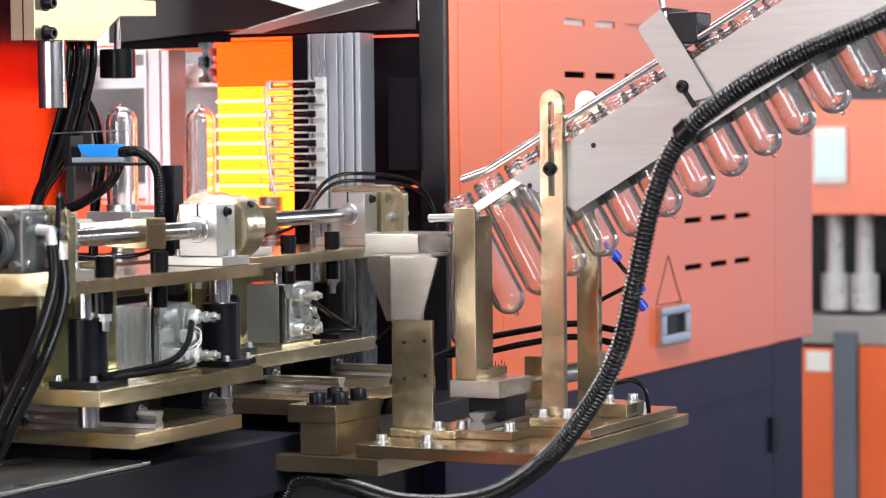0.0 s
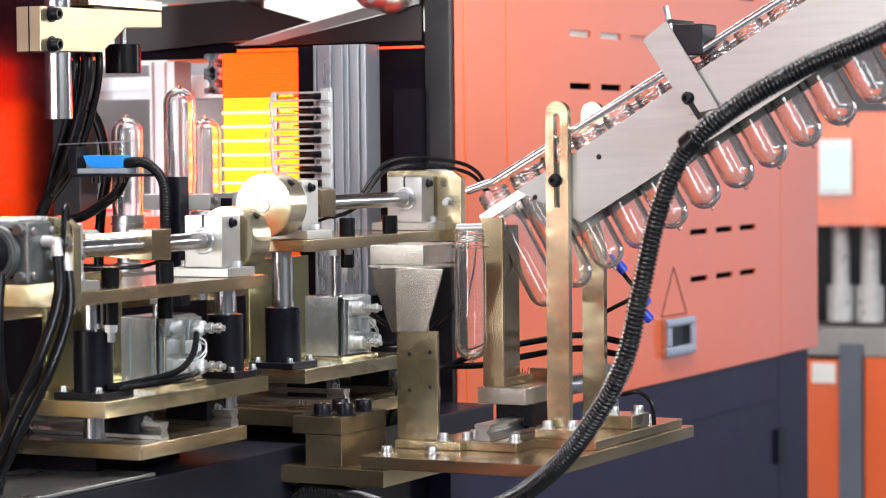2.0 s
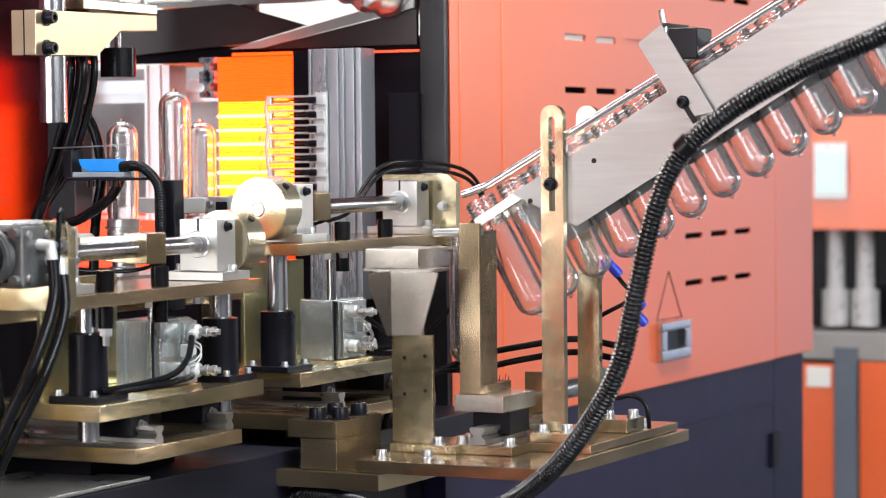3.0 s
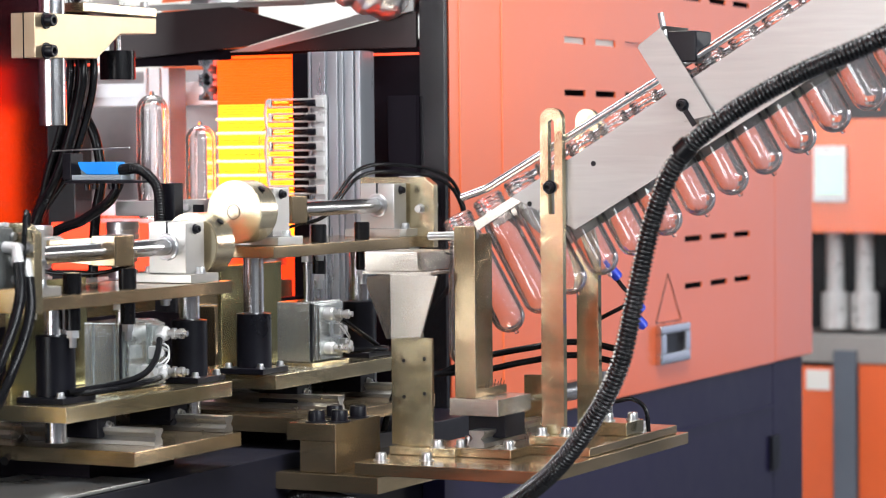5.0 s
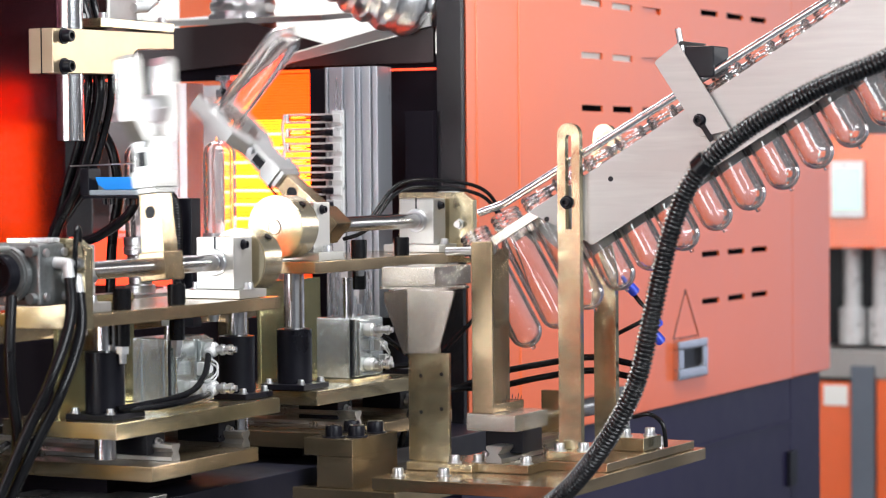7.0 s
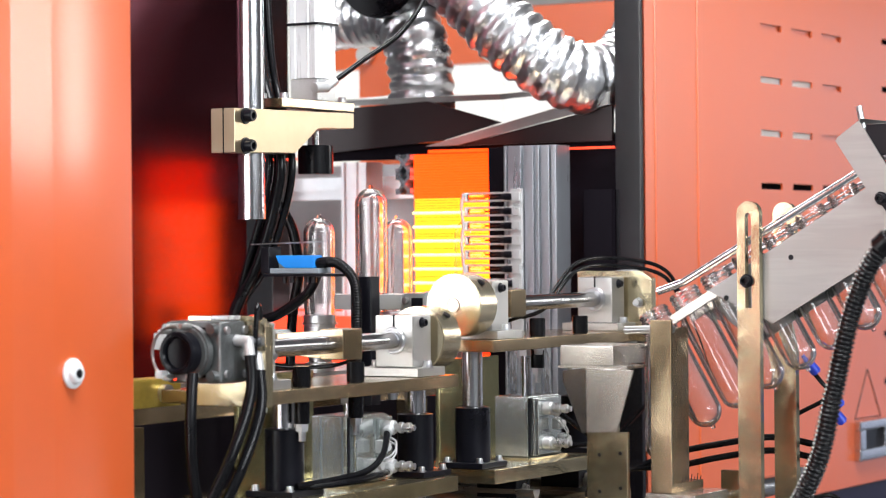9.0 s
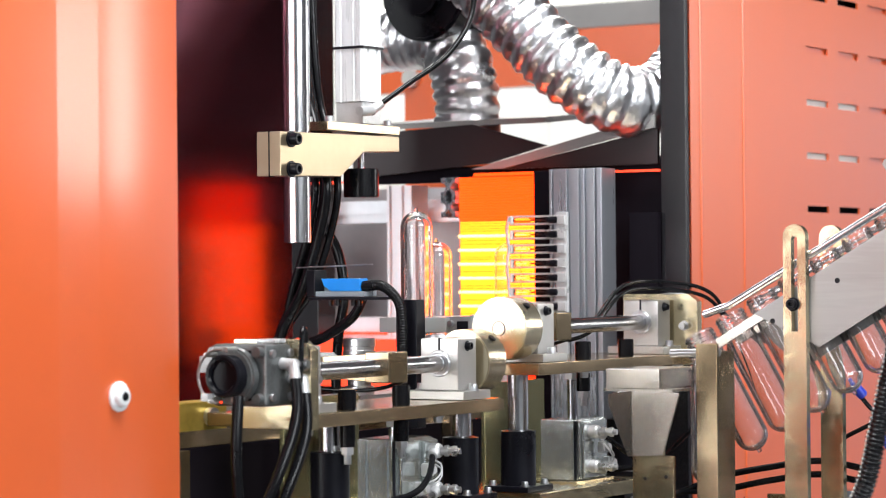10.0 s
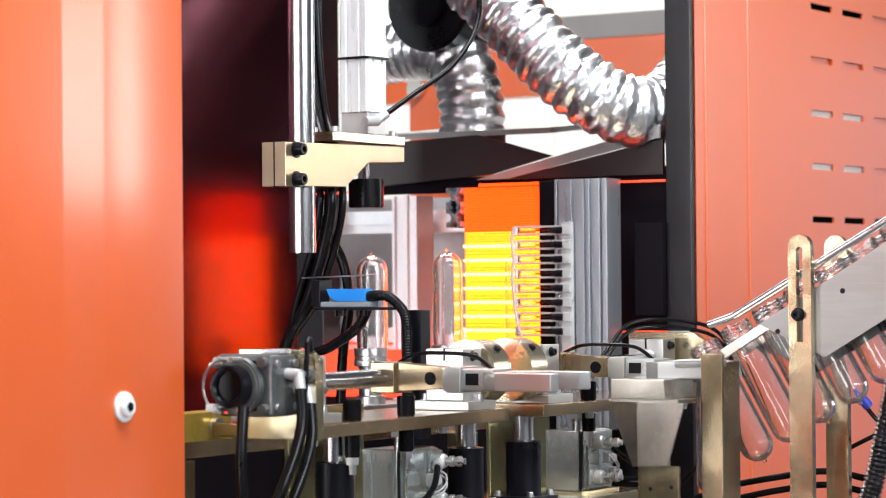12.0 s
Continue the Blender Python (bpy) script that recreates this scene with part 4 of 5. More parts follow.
    for zc in (1.356, 1.392):
        yc, h = 1.0025, 0.0155
        rod(bm, (1.05, yc, zc), (1.55, yc, zc), 0.0058, 16)
        for ky in (-1, 1):
            for kz in (-1, 1):
                c = (yc + ky * h, zc + kz * (h + 0.0022))
                box(bm, 1.05, 1.55, min(c[0], c[0] - ky * 0.009), max(c[0], c[0] - ky * 0.009), min(c[1], c[1] - kz * 0.003), max(c[1], c[1] - kz * 0.003))
                box(bm, 1.05, 1.55, min(c[0], c[0] - ky * 0.003), max(c[0], c[0] - ky * 0.003), min(c[1], c[1] - kz * 0.010), max(c[1], c[1] - kz * 0.010))
                prism(bm, [(yc + ky * 0.002, zc + kz * 0.005), (yc + ky * 0.005, zc + kz * 0.002), (c[0] - ky * 0.001, c[1] - kz * 0.004), (c[0] - ky * 0.004, c[1] - kz * 0.001)], "x", 1.0505, 1.55)
    part("top_profile", bm, PROFILE, o, "hollow aluminium profile end")
    bm = bmesh.new()
    prism(bm, [(1.36, 1.244), (1.36, 1.301), (1.30, 1.301), (1.30, 1.295), (1.306, 1.295), (1.306, 1.280), (1.30, 1.280), (1.30, 1.266), (1.306, 1.266), (1.306, 1.251), (1.30, 1.251), (1.30, 1.244)], "z", 0.802, 1.408)
    part("rear_upright", bm, LIT_PROFILE, o)
    for z in (1.36, 1.13):
        bm = bmesh.new()
        box(bm, 1.37, 1.42, 0.99, 1.70, z - 0.022, z + 0.022, 0.001)
        box(bm, 1.364, 1.3695, 0.99, 1.70, z - 0.004, z + 0.004)
        part("cross_profile", bm, LIT_PROFILE, o)
    block("rear_panel", (1.50, 1.515, 0.99, 1.80, 0.802, 1.41), REAR, o, "pale grey rear panel")
    # added emissive strips imitate heater light reflected along the edges
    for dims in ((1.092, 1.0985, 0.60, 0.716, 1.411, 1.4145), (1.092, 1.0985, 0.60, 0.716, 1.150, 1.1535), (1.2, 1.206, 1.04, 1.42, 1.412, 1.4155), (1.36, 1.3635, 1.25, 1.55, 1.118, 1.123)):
        block("red_glow", dims, RED_GLOW, o, "thin emissive strip for reflected heater light", bevel=0)
    # added glowing sheets imitate the heater's red light low in the oven
    block("red_spill_sheet", (1.27, 1.28, 0.99, 1.50, 1.02, 1.112), RED_SPILL, o, "added sheet that glows for the heater's red light")
    block("red_spill_sheet", (1.108, 1.116, 0.72, 0.985, 0.93, 1.079), RED_SPILL, o, "added sheet that glows for the heater's red light", bevel=0)
    # hood over the oven
    bm = bmesh.new()
    prism(bm, [(1.25, 1.497), (0.987, 1.507), (0.834, 1.464), (0.958, 1.435), (1.25, 1.416)], "x", 1.11, 1.118)
    hood = part("hood_front", bm, HOOD_DARK, o, "dark sheet-steel hood")
    bm = bmesh.new()
    prism(bm, [(0.985, 1.425), (0.612, 1.508), (0.612, 1.487), (0.92, 1.425)], "x", 1.10, 1.106)
    part("hood_edge", bm, HOOD, hood, "light grey folded hood edge")
    bm = bmesh.new()
    prism(bm, [(0.93, 1.4245), (0.612, 1.486), (0.612, 1.4245)], "x", 1.112, 1.12)
    part("hood_side", bm, HOOD_DARK, hood)
    bm = bmesh.new()
    prism(bm, [(1.12, 1.505), (1.7, 1.56), (1.7, 1.57), (1.12, 1.515)], "y", 0.84, 1.25)
    part("hood_top", bm, HOOD, hood)
    return o


heater()


def foil_duct(label, pts, r):
    d = thing("foil_duct", *pts[-1], label=label, category="duct", group="foil ducts")
    bm = bmesh.new()
    tube_along(bm, pts, r, seg=56, rib=0.0055, pitch=0.027, step=0.0034)
    bm.normal_update()
    for v in bm.verts:
        q = v.co
        v.co = q + v.normal * (noise.noise(q * 30) * 0.0028 + abs(noise.noise(q * 75)) * 0.0034 + noise.noise(q * 150) * 0.0012)
    part("duct_skin", bm, FOIL, d)
    bm = bmesh.new()
    e = Vector(pts[-1]), (Vector(pts[-1]) - Vector(pts[-2])).normalized()
    spin(bm, [(r * 0.98, -0.008), (r * 1.04, -0.008), (r * 1.04, 0.008), (r * 0.98, 0.008)], 32, Matrix.Translation(e[0]) @ e[1].to_track_quat("Z", "Y").to_matrix().to_4x4())
    part("clamp_ring", bm, BOLT, d, "steel clamp ring")
    return d


foil_duct("crumpled silver foil exhaust duct bent in a loop", [(1.03, 1.055, 1.95), (1.03, 0.97, 1.81), (1.035, 0.865, 1.70), (1.05, 0.755, 1.592), (1.10, 0.675, 1.536), (1.19, 0.640, 1.552), (1.27, 0.622, 1.62), (1.33, 0.62, 1.73)], 0.062)
foil_duct("silver foil exhaust duct elbow ending on the hood", [(1.25, 1.31, 1.68), (1.24, 1.21, 1.685), (1.22, 1.12, 1.67), (1.20, 1.07, 1.63), (1.20, 1.055, 1.56), (1.20, 1.055, 1.50)], 0.061)


def overhead():
    f = thing("upper_frame", 2.4, 1.5, 1.6, label="orange and grey crossbeams of the machine's upper frame", category="frame")
    block("orange_beam", (2.4, 2.46, 0.61, 2.15, 1.68, 1.808), ORANGE, f)
    block("grey_beam", (2.40, 2.47, 0.61, 2.15, 1.809, 1.865), HOOD, f, "grey crossbeam")
    block("orange_box", (1.75, 1.85, 1.40, 1.552, 1.42, 1.70), ORANGE, f, "orange junction box")
    bar("box_knob", (1.749, 1.53, 1.655), (1.735, 1.53, 1.655), 0.02, ALU, f)
    block("frame_column", (1.30, 1.36, 1.465, 1.62, 0.802, 2.25), DARK, f, "black painted frame column")
    for z in (1.60, 1.72, 1.84):
        screw(1.2995, 1.49, z, f, "cap", "-x")
    w = thing("white_partition", 4.0, 2.5, 0, label="cream white partition wall behind the machine", category="partition")
    block("partition_panel", (4.2, 4.25, 1.75, 5.0, 0.0, 3.4), WHITE, w)
    for k in range(16):
        block("rib", (4.19, 4.1995, 1.8 + 0.2 * k, 1.82 + 0.2 * k, 0.0, 3.4), WHITE, w, bevel=0)
    m = thing("blower_motor", 1.3, 1.2, 1.75, label="black round blower housing above the hood", category="blower")
    bm = bmesh.new()
    rod(bm, (1.12, 1.10, 1.755), (1.25, 1.10, 1.755), 0.090, 36, bevel=0.006)
    rod(bm, (1.10, 1.10, 1.755), (1.12, 1.10, 1.755), 0.045, 24, bevel=0.003)
    part("housing", bm, BLACK, m)


overhead()


# ---- press above the chain ----
def press():
    p = thing("press_bracket", 0.4, 0.8725, 1.29, label="yellow steel clamp bracket on a steel column, with an air cylinder", category="bracket")
    bm = bmesh.new()
    prism(bm, [(0.33, 1.457), (0.66, 1.462), (0.66, 1.437), (0.556, 1.433), (0.491, 1.392), (0.33, 1.389)], "y", 0.85, 0.895, 0.0012)
    b = part("clamp_body", bm, CLAMP_STEEL, p, "machined pale yellow clamp body")
    block("clamp_split", (0.3294, 0.345, 0.8705, 0.8725, 1.388, 1.458), BLACK, b, bevel=0)
    for z in (1.446, 1.400):
        s = screw(0.357, 0.8495, z, p, "cap", "-y")
    bar("column", (0.405, 0.8735, 1.288), (0.405, 0.8735, 2.25), 0.0215, STEEL, p, "polished steel column")
    block("cylinder_plate", (0.45, 0.655, 0.846, 0.915, 1.4635, 1.478), BROWN, p)
    bm = bmesh.new()
    o = []
    for (ax, ay), (ux, uy) in (((0.558, 0.852), (1, 0)), ((0.614, 0.852), (0, 1)), ((0.614, 0.908), (-1, 0)), ((0.558, 0.908), (0, -1))):
        for d, i in ((0.004, 0), (0.012, 0), (0.013, 0.003), (0.018, 0.003), (0.019, 0), (0.037, 0), (0.038, 0.003), (0.043, 0.003), (0.044, 0), (0.052, 0)):
            o.append((ax + ux * d - uy * i, ay + uy * d + ux * i))
    prism(bm, o, "z", 1.515, 2.25)
    c = part("air_cylinder", bm, AIR_WHITE, p, "white aluminium air cylinder")
    bm = bmesh.new()
    box(bm, 0.560, 0.612, 0.854, 0.906, 1.4785, 1.5145, 0.002)
    part("end_cap", bm, WHITE_PART, c)
    bm = bmesh.new()
    box(bm, 0.5565, 0.6155, 0.8495, 0.9095, 1.600, 1.604)
    part("cable_tie", bm, BLACK, c, "black cable tie")
    bm = bmesh.new()
    rod(bm, (0.545, 0.85, 1.498), (0.575, 0.845, 1.500), 0.008, 14)
    rod(bm, (0.575, 0.847, 1.50), (0.590, 0.838, 1.512), 0.0075, 14)
    part("elbow_fitting", bm, WHITE_PART, c)
    pipe("air_hose", [(0.59, 0.838, 1.512), (0.64, 0.82, 1.545), (0.72, 0.79, 1.60), (0.78, 0.78, 1.68), (0.80, 0.80, 1.80)], 0.0045, RUBBER, c)
    for x, y in ((0.475, 0.86), (0.64, 0.86), (0.64, 0.90), (0.475, 0.90)):
        screw(x, y, 1.478, p, "m8")
    k = thing("press_plunger", 0.592, 0.88, 1.362, label="black plastic plunger on a thin steel rod", category="plunger")
    bm = bmesh.new()
    rod(bm, (0.592, 0.88, 1.362), (0.592, 0.88, 1.408), 0.0285, 32, bevel=0.0012)
    part("plunger_block", bm, RUBBER, k)
    bar("rod", (0.592, 0.88, 1.4085), (0.592, 0.88, 1.56), 0.0055, STEEL, k)
    return k


PLUNGER = press()


def sensor():
    s = thing("sensor", 0.45, 0.81, 1.0, label="bright blue optical sensor on a grey bracket with a corrugated cable", category="sensor")
    bm = bmesh.new()
    prism(bm, [(0.854, 1.2315), (0.781, 1.2315), (0.781, 1.212), (0.836, 1.212), (0.849, 1.220)], "x", 0.44, 0.462, 0.001)
    part("sensor_cap", bm, BLUE, s, "bright blue plastic cap")
    block("sensor_body", (0.4385, 0.462, 0.772, 0.864, 1.2035, 1.2115), SENSOR_GREY, s)
    block("sensor_back", (0.4625, 0.474, 0.772, 0.864, 1.2035, 1.229), SENSOR_GREY, s)
    block("bracket_plate", (0.435, 0.485, 0.732, 0.876, 1.1985, 1.203), BLACK, s)
    block("clip", (0.437, 0.470, 0.864, 0.880, 1.204, 1.245), BLACK, s)
    for y in (0.79, 0.80, 0.83, 0.845):
        bar("nut", (0.452, y, 1.198), (0.452, y, 1.189), 0.0045, BLACK, s, seg=8)
    bar("whisker", (0.447, 0.905, 1.249), (0.447, 0.762, 1.253), 0.0011, BOLT, s, seg=8)
    block("stand", (0.475, 0.50, 0.700, 0.738, 1.0, 1.198), BLACK, s, "black flat stand")
    bar("plug", (0.451, 0.781, 1.219), (0.451, 0.762, 1.221), 0.0085, RUBBER, s)
    pipe("conduit", [(0.451, 0.764, 1.221), (0.451, 0.748, 1.220), (0.453, 0.732, 1.210), (0.458, 0.720, 1.192), (0.460, 0.716, 1.16), (0.460, 0.716, 1.10), (0.462, 0.716, 1.02)], 0.0085, RUBBER, s, rib=0.0014, pitch=0.0042, step=0.00105)


sensor()


def cables():
    for k, (dx, dy, r) in enumerate(((0, 0, 0.0085), (0.012, 0.012, 0.008), (0.0, 0.022, 0.006), (0.02, -0.008, 0.006))):
        c = thing("cable", 0.5 + dx, 0.98 + dy, 0.81, label="black cable running down behind the press bracket", category="cable", group="black cables")
        pts = [(0.56 + dx, 0.99 + dy, 2.1), (0.54 + dx, 0.955 + dy, 1.6), (0.52 + dx, 0.915 + dy, 1.46), (0.50 + dx, 0.884 + dy, 1.38), (0.50 + dx, 0.898 + dy, 1.305), (0.50 + dx, 0.932 + dy * (1.5 - k * 0.3), 1.215), (0.50 + dx, 0.977 + dy * (2 - k), 1.134), (0.49 + dx, 1.0 + dy, 1.0), (0.48 + dx, 1.02 + dy, 0.81)]
        pipe("sheath", pts, r, RUBBER, c, seg=12)
    c = thing("cable", 0.6, 0.9, 0.81, label="black cable looping behind the sensor stand", category="cable", group="black cables")
    pipe("sheath", [(0.62, 1.0, 1.36), (0.62, 0.975, 1.32), (0.62, 0.945, 1.27), (0.62, 0.935, 1.2), (0.62, 0.95, 1.1), (0.62, 0.96, 0.81)], 0.0085, RUBBER, c)
    c = thing("cable", 0.5, 0.95, 0.81, label="black cable sagging under the sensor", category="cable", group="black cables")
    pipe("sheath", [(0.52, 0.83, 1.20), (0.52, 0.85, 1.17), (0.52, 0.90, 1.14), (0.52, 0.98, 1.10), (0.50, 1.05, 0.95), (0.5, 1.06, 0.81)], 0.008, RUBBER, c)
    # hoses that hang from the two heads move with them
    pipe("cable_loop", [(-0.150, 0.474, 1.10), (-0.146, 0.474, 1.14), (-0.140, 0.476, 1.165), (-0.133, 0.478, 1.168), (-0.128, 0.480, 1.15), (-0.130, 0.482, 1.11), (-0.140, 0.484, 1.07)], 0.0035, RUBBER, HEAD_1, "thin black cable loop", seg=10)
    for pts in ([(-0.162, 0.472, 1.106), (-0.167, 0.468, 1.055), (-0.20, 0.475, 0.98), (-0.23, 0.50, 0.90), (-0.26, 0.53, 0.80), (-0.28, 0.56, 0.70)],
                [(-0.142, 0.472, 1.086), (-0.149, 0.466, 1.035), (-0.185, 0.472, 0.96), (-0.215, 0.50, 0.88), (-0.235, 0.53, 0.80), (-0.25, 0.56, 0.70)],
                [(-0.226, 0.515, 1.085), (-0.236, 0.512, 1.02), (-0.235, 0.51, 0.96), (-0.218, 0.515, 0.90), (-0.215, 0.53, 0.82), (-0.21, 0.56, 0.70)]):
        pipe("air_hose", pts, 0.0075, RUBBER, HEAD_1, "shiny black air hose", seg=14)
    for dz, dx in ((0.0, 0.0), (0.012, 0.012)):
        pts = [(0.70, 0.56, 1.084 + dz), (0.76, 0.55, 1.099 + dz), (0.84, 0.54, 1.155 + dz), (0.94, 0.53, 1.164 + dz), (1.02, 0.48, 1.150 + dz), (1.055, 0.46, 1.11 + dz), (1.06 + dx, 0.455, 1.05), (1.05 + dx, 0.47, 0.98), (1.03, 0.56, 0.88)]
        pipe("air_hose", pts, 0.0033, RUBBER, HEAD_2, "thin black air hose")


cables()


# ---- behind the carriages ----
def chain_guard():
    b = thing("chain_beam", 0.3, 0.75, 0.81, label="brown zinc-plated beam along the heating chain with yellow clamps", category="beam")
    block("beam", (-0.6, 1.0, 0.80, 0.84, 0.995, 1.025), BROWN, b)
    block("chain_bed", (-0.6, 1.04, 0.845, 0.93, 1.00, 1.045), RAIL, b, "grey chain bed")
    for x in (-0.05, 0.25, 0.70):
        block("leg", (x, x + 0.05, 0.770, 0.799, 0.802, 0.9945), BROWN, b)
    # added black sheet in place of the dark space below the beam
    block("dark_backdrop", (-0.6, 1.04, 0.800, 0.8045, 0.802, 0.9945), MATT_BLACK, b, "black sheet added to darken the space below the beam")
    y = thing("clamp_bar", -0.2, 0.68, 0.81, label="yellow zinc clamp bar with a round pin", category="clamp")
    block("bar", (-0.32, -0.06, 0.66, 0.70, 1.032, 1.070), YELLOW, y)
    bar("pin", (-0.10, 0.6595, 1.05), (-0.10, 0.650, 1.05), 0.012, BOLT, y)
    block("stand", (-0.30, -0.22, 0.67, 0.70, 0.802, 1.0315), YELLOW, y)
    v = thing("valve_plunger", -0.19, 0.66, 1.05, label="ringed steel plunger standing on the clamp bar", category="plunger")
    bm = bmesh.new()
    spin(bm, [(0, 1.0502), (0.016, 1.0502), (0.016, 1.07), (0.012, 1.072), (0.012, 1.08), (0.017, 1.082), (0.017, 1.10), (0.013, 1.103), (0.013, 1.125), (0.009, 1.13), (0, 1.13)], 24, Matrix.Translation((-0.17, 0.68, 0.020)))
    part("plunger_body", bm, BOLT, v)
    for x, y0, z in ((0.13, 0.62, 0.875), (0.35, 0.64, 0.87), (0.42, 0.60, 0.88)):
        h = thing("air_hose", x, y0, 0.81, label="black air hose lying across the machine table", category="hose", group="table hoses")
        pipe("hose_skin", [(x - 0.45, y0 + 0.05, 0.83), (x - 0.25, y0 + 0.10, z), (x - 0.05, y0 + 0.06, z + 0.02), (x + 0.2, y0 + 0.08, z), (x + 0.45, y0 + 0.16, 0.83)], 0.006, RUBBER, h)


chain_guard()


def far_machine():
    m = thing("far_machine", 5.3, 0.9, 0.0, label="second orange machine with a lit screen, grey posts and orange doors", category="machine")
    block("upper_cabinet", (5.0, 5.5, 0.75, 1.6, 0.975, 1.338), ORANGE, m)
    sc = block("screen_frame", (4.985, 4.999, 1.09, 1.20, 1.075, 1.253), WHITE_PART, m, "white screen frame")
    block("screen", (4.981, 4.9845, 1.105, 1.185, 1.10, 1.225), SCREEN, sc, "pale green lit screen")
    block("dark_bay", (5.3, 5.45, 0.75, 1.6, 0.62, 0.974), BLACK, m)
    for y in (1.172, 1.073, 0.86):
        bm = bmesh.new()
        rod(bm, (5.12, y, 0.66), (5.12, y, 0.78), 0.045, 20, bevel=0.004)
        rod(bm, (5.12, y, 0.78), (5.12, y, 0.974), 0.03, 20)
        part("ram", bm, WHITE_PART, m, "pale grey steel ram")
    block("table_top", (5.0, 5.5, 0.75, 1.6, 0.56, 0.645), HOOD, m, "grey table top")
    block("corner_post", (4.985, 5.05, 1.06, 1.135, 0.0, 0.60), SLATE, m, "slate grey corner post")
    block("door", (5.0, 5.04, 1.14, 1.6, 0.02, 0.545), ORANGE, m, "orange lower door")
    block("door", (5.0, 5.04, 0.76, 1.055, 0.02, 0.555), ORANGE, m, "orange lower door")
    block("door_mark", (4.996, 4.9995, 1.15, 1.23, 0.47, 0.535), WHITE, m, "white mark on the door")
    block("body", (5.05, 5.5, 0.75, 1.6, 0.0, 0.555), BLACK, m)


far_machine()


def feeder_details():
    PLAN[0] = FEED
    f = thing("blue_fittings", 0.36, -0.13, 0.95, label="cobalt blue plastic air fittings on a thin hose", category="fitting")
    for y, z in ((-0.086, 1.083), (-0.120, 1.040), (-0.123, 1.018)):
        bm = bmesh.new()
        rod(bm, (0.33, y, z), (0.335, y - 0.010, z - 0.013), 0.007, 14, bevel=0.002)
        rod(bm, (0.335, y - 0.004, z - 0.006), (0.33, y + 0.006, z + 0.009), 0.005, 12)
        part("fitting", bm, COBALT, f)
    pipe("hose", [(0.335, -0.082, 1.08), (0.335, -0.100, 1.06), (0.335, -0.112, 1.040), (0.335, -0.060, 1.01), (0.335, -0.052, 0.98), (0.335, -0.052, 0.93), (0.342, -0.080, 0.905), (0.345, -0.108, 0.908), (0.35, -0.126, 0.895), (0.35, -0.131, 0.864)], 0.0030, RUBBER, f)
    g = thing("chrome_regulator", 0.36, -0.14, 0.88, label="ribbed chrome regulator behind the conduit", category="regulator")
    bm = bmesh.new()
    spin(bm, [(0, 0), (0.014, 0), (0.014, 0.012), (0.010, 0.014), (0.010, 0.02), (0.015, 0.022), (0.015, 0.036), (0.010, 0.038), (0.010, 0.046), (0.013, 0.048), (0.013, 0.06), (0, 0.062)], 20, pose(0.345, -0.066, 0.885, 0, 0, 0))
    part("regulator_body", bm, STEEL, g)
    for dz in (0.0, 0.018):
        h = thing("air_hose", 0.33, 0.05, 0.9, label="black air hose behind the feeder posts", category="hose", group="feeder hoses")
        pipe("hose_skin", [(0.34, -0.10, 0.955 + dz), (0.34, -0.03, 0.965 + dz), (0.33, 0.04, 0.955 + dz), (0.32, 0.11, 0.94 + dz), (0.32, 0.17, 0.935), (0.30, 0.22, 0.92), (0.30, 0.25, 0.84)], 0.0045, RUBBER, h)
    PLAN[0] = NEAR


feeder_details()


# ---- motion ----
def curve(points, t):
    if t <= points[0][0]:
        return points[0][1]
    for (a, u), (b, v) in zip(points, points[1:]):
        if t <= b:
            return u + (v - u) * (t - a) / (b - a)
    return points[-1][1]


STROKE, LIFT = 0.10, 0.046
SLIDE_1 = [(0, 0), (4.84, 0), (4.9, 0.2), (5.0, 0.52), (5.1, 0.62), (5.3, 0.76), (5.5, 0.92), (5.75, 0.93), (5.85, 0.65), (5.95, 0.18), (6.0, 0.09), (6.1, 0), (10.35, 0), (10.4, 0.2), (10.5, 0.47), (10.6, 0.6), (10.8, 0.74), (11.0, 0.91), (11.25, 0.93), (11.35, 0.62), (11.45, 0.18), (11.5, 0.1), (11.6, 0), (12, 0)]
SLIDE_2 = [(0, 0.97), (0.2, 0.94), (0.3, 0.6), (0.4, 0.2), (0.5, 0.04), (0.6, 0), (4.84, 0), (4.9, 0.15), (5.0, 0.41), (5.1, 0.52), (5.3, 0.76), (5.5, 0.97), (5.75, 0.97), (5.85, 0.68), (5.95, 0.2), (6.0, 0.1), (6.1, 0), (10.35, 0), (10.4, 0.14), (10.5, 0.37), (10.6, 0.5), (10.8, 0.74), (11.0, 0.95), (11.25, 0.96), (11.35, 0.66), (11.45, 0.2), (11.5, 0.11), (11.6, 0), (12, 0)]
LIFT_1 = [(0, 0), (5.35, 0), (5.4, 0.15), (5.5, 0.54), (5.6, 0.96), (5.7, 1.02), (6.1, 1.03), (6.15, 0.7), (6.3, 0), (10.85, 0), (10.9, 0.15), (11.0, 0.5), (11.1, 0.96), (11.2, 1.02), (11.55, 1.04), (11.65, 0.7), (11.8, 0), (12, 0)]
LIFT_2 = [(0, 0.03), (0.2, 0.4), (0.35, 1), (0.6, 1), (0.8, 0), (1.1, 0), (1.25, 1), (5.35, 1), (5.4, 0.85), (5.5, 0.21), (5.6, -0.15), (5.7, -0.2), (5.8, 0.15), (5.9, 0.55), (6.0, 0.99), (6.1, 0.95), (6.3, 0), (6.6, 0), (6.8, 1), (10.85, 1), (10.9, 0.85), (11.0, 0.26), (11.1, -0.15), (11.2, -0.2), (11.3, 0.15), (11.4, 0.6), (11.5, 0.98), (11.6, 0.95), (11.8, 0), (12, 0)]
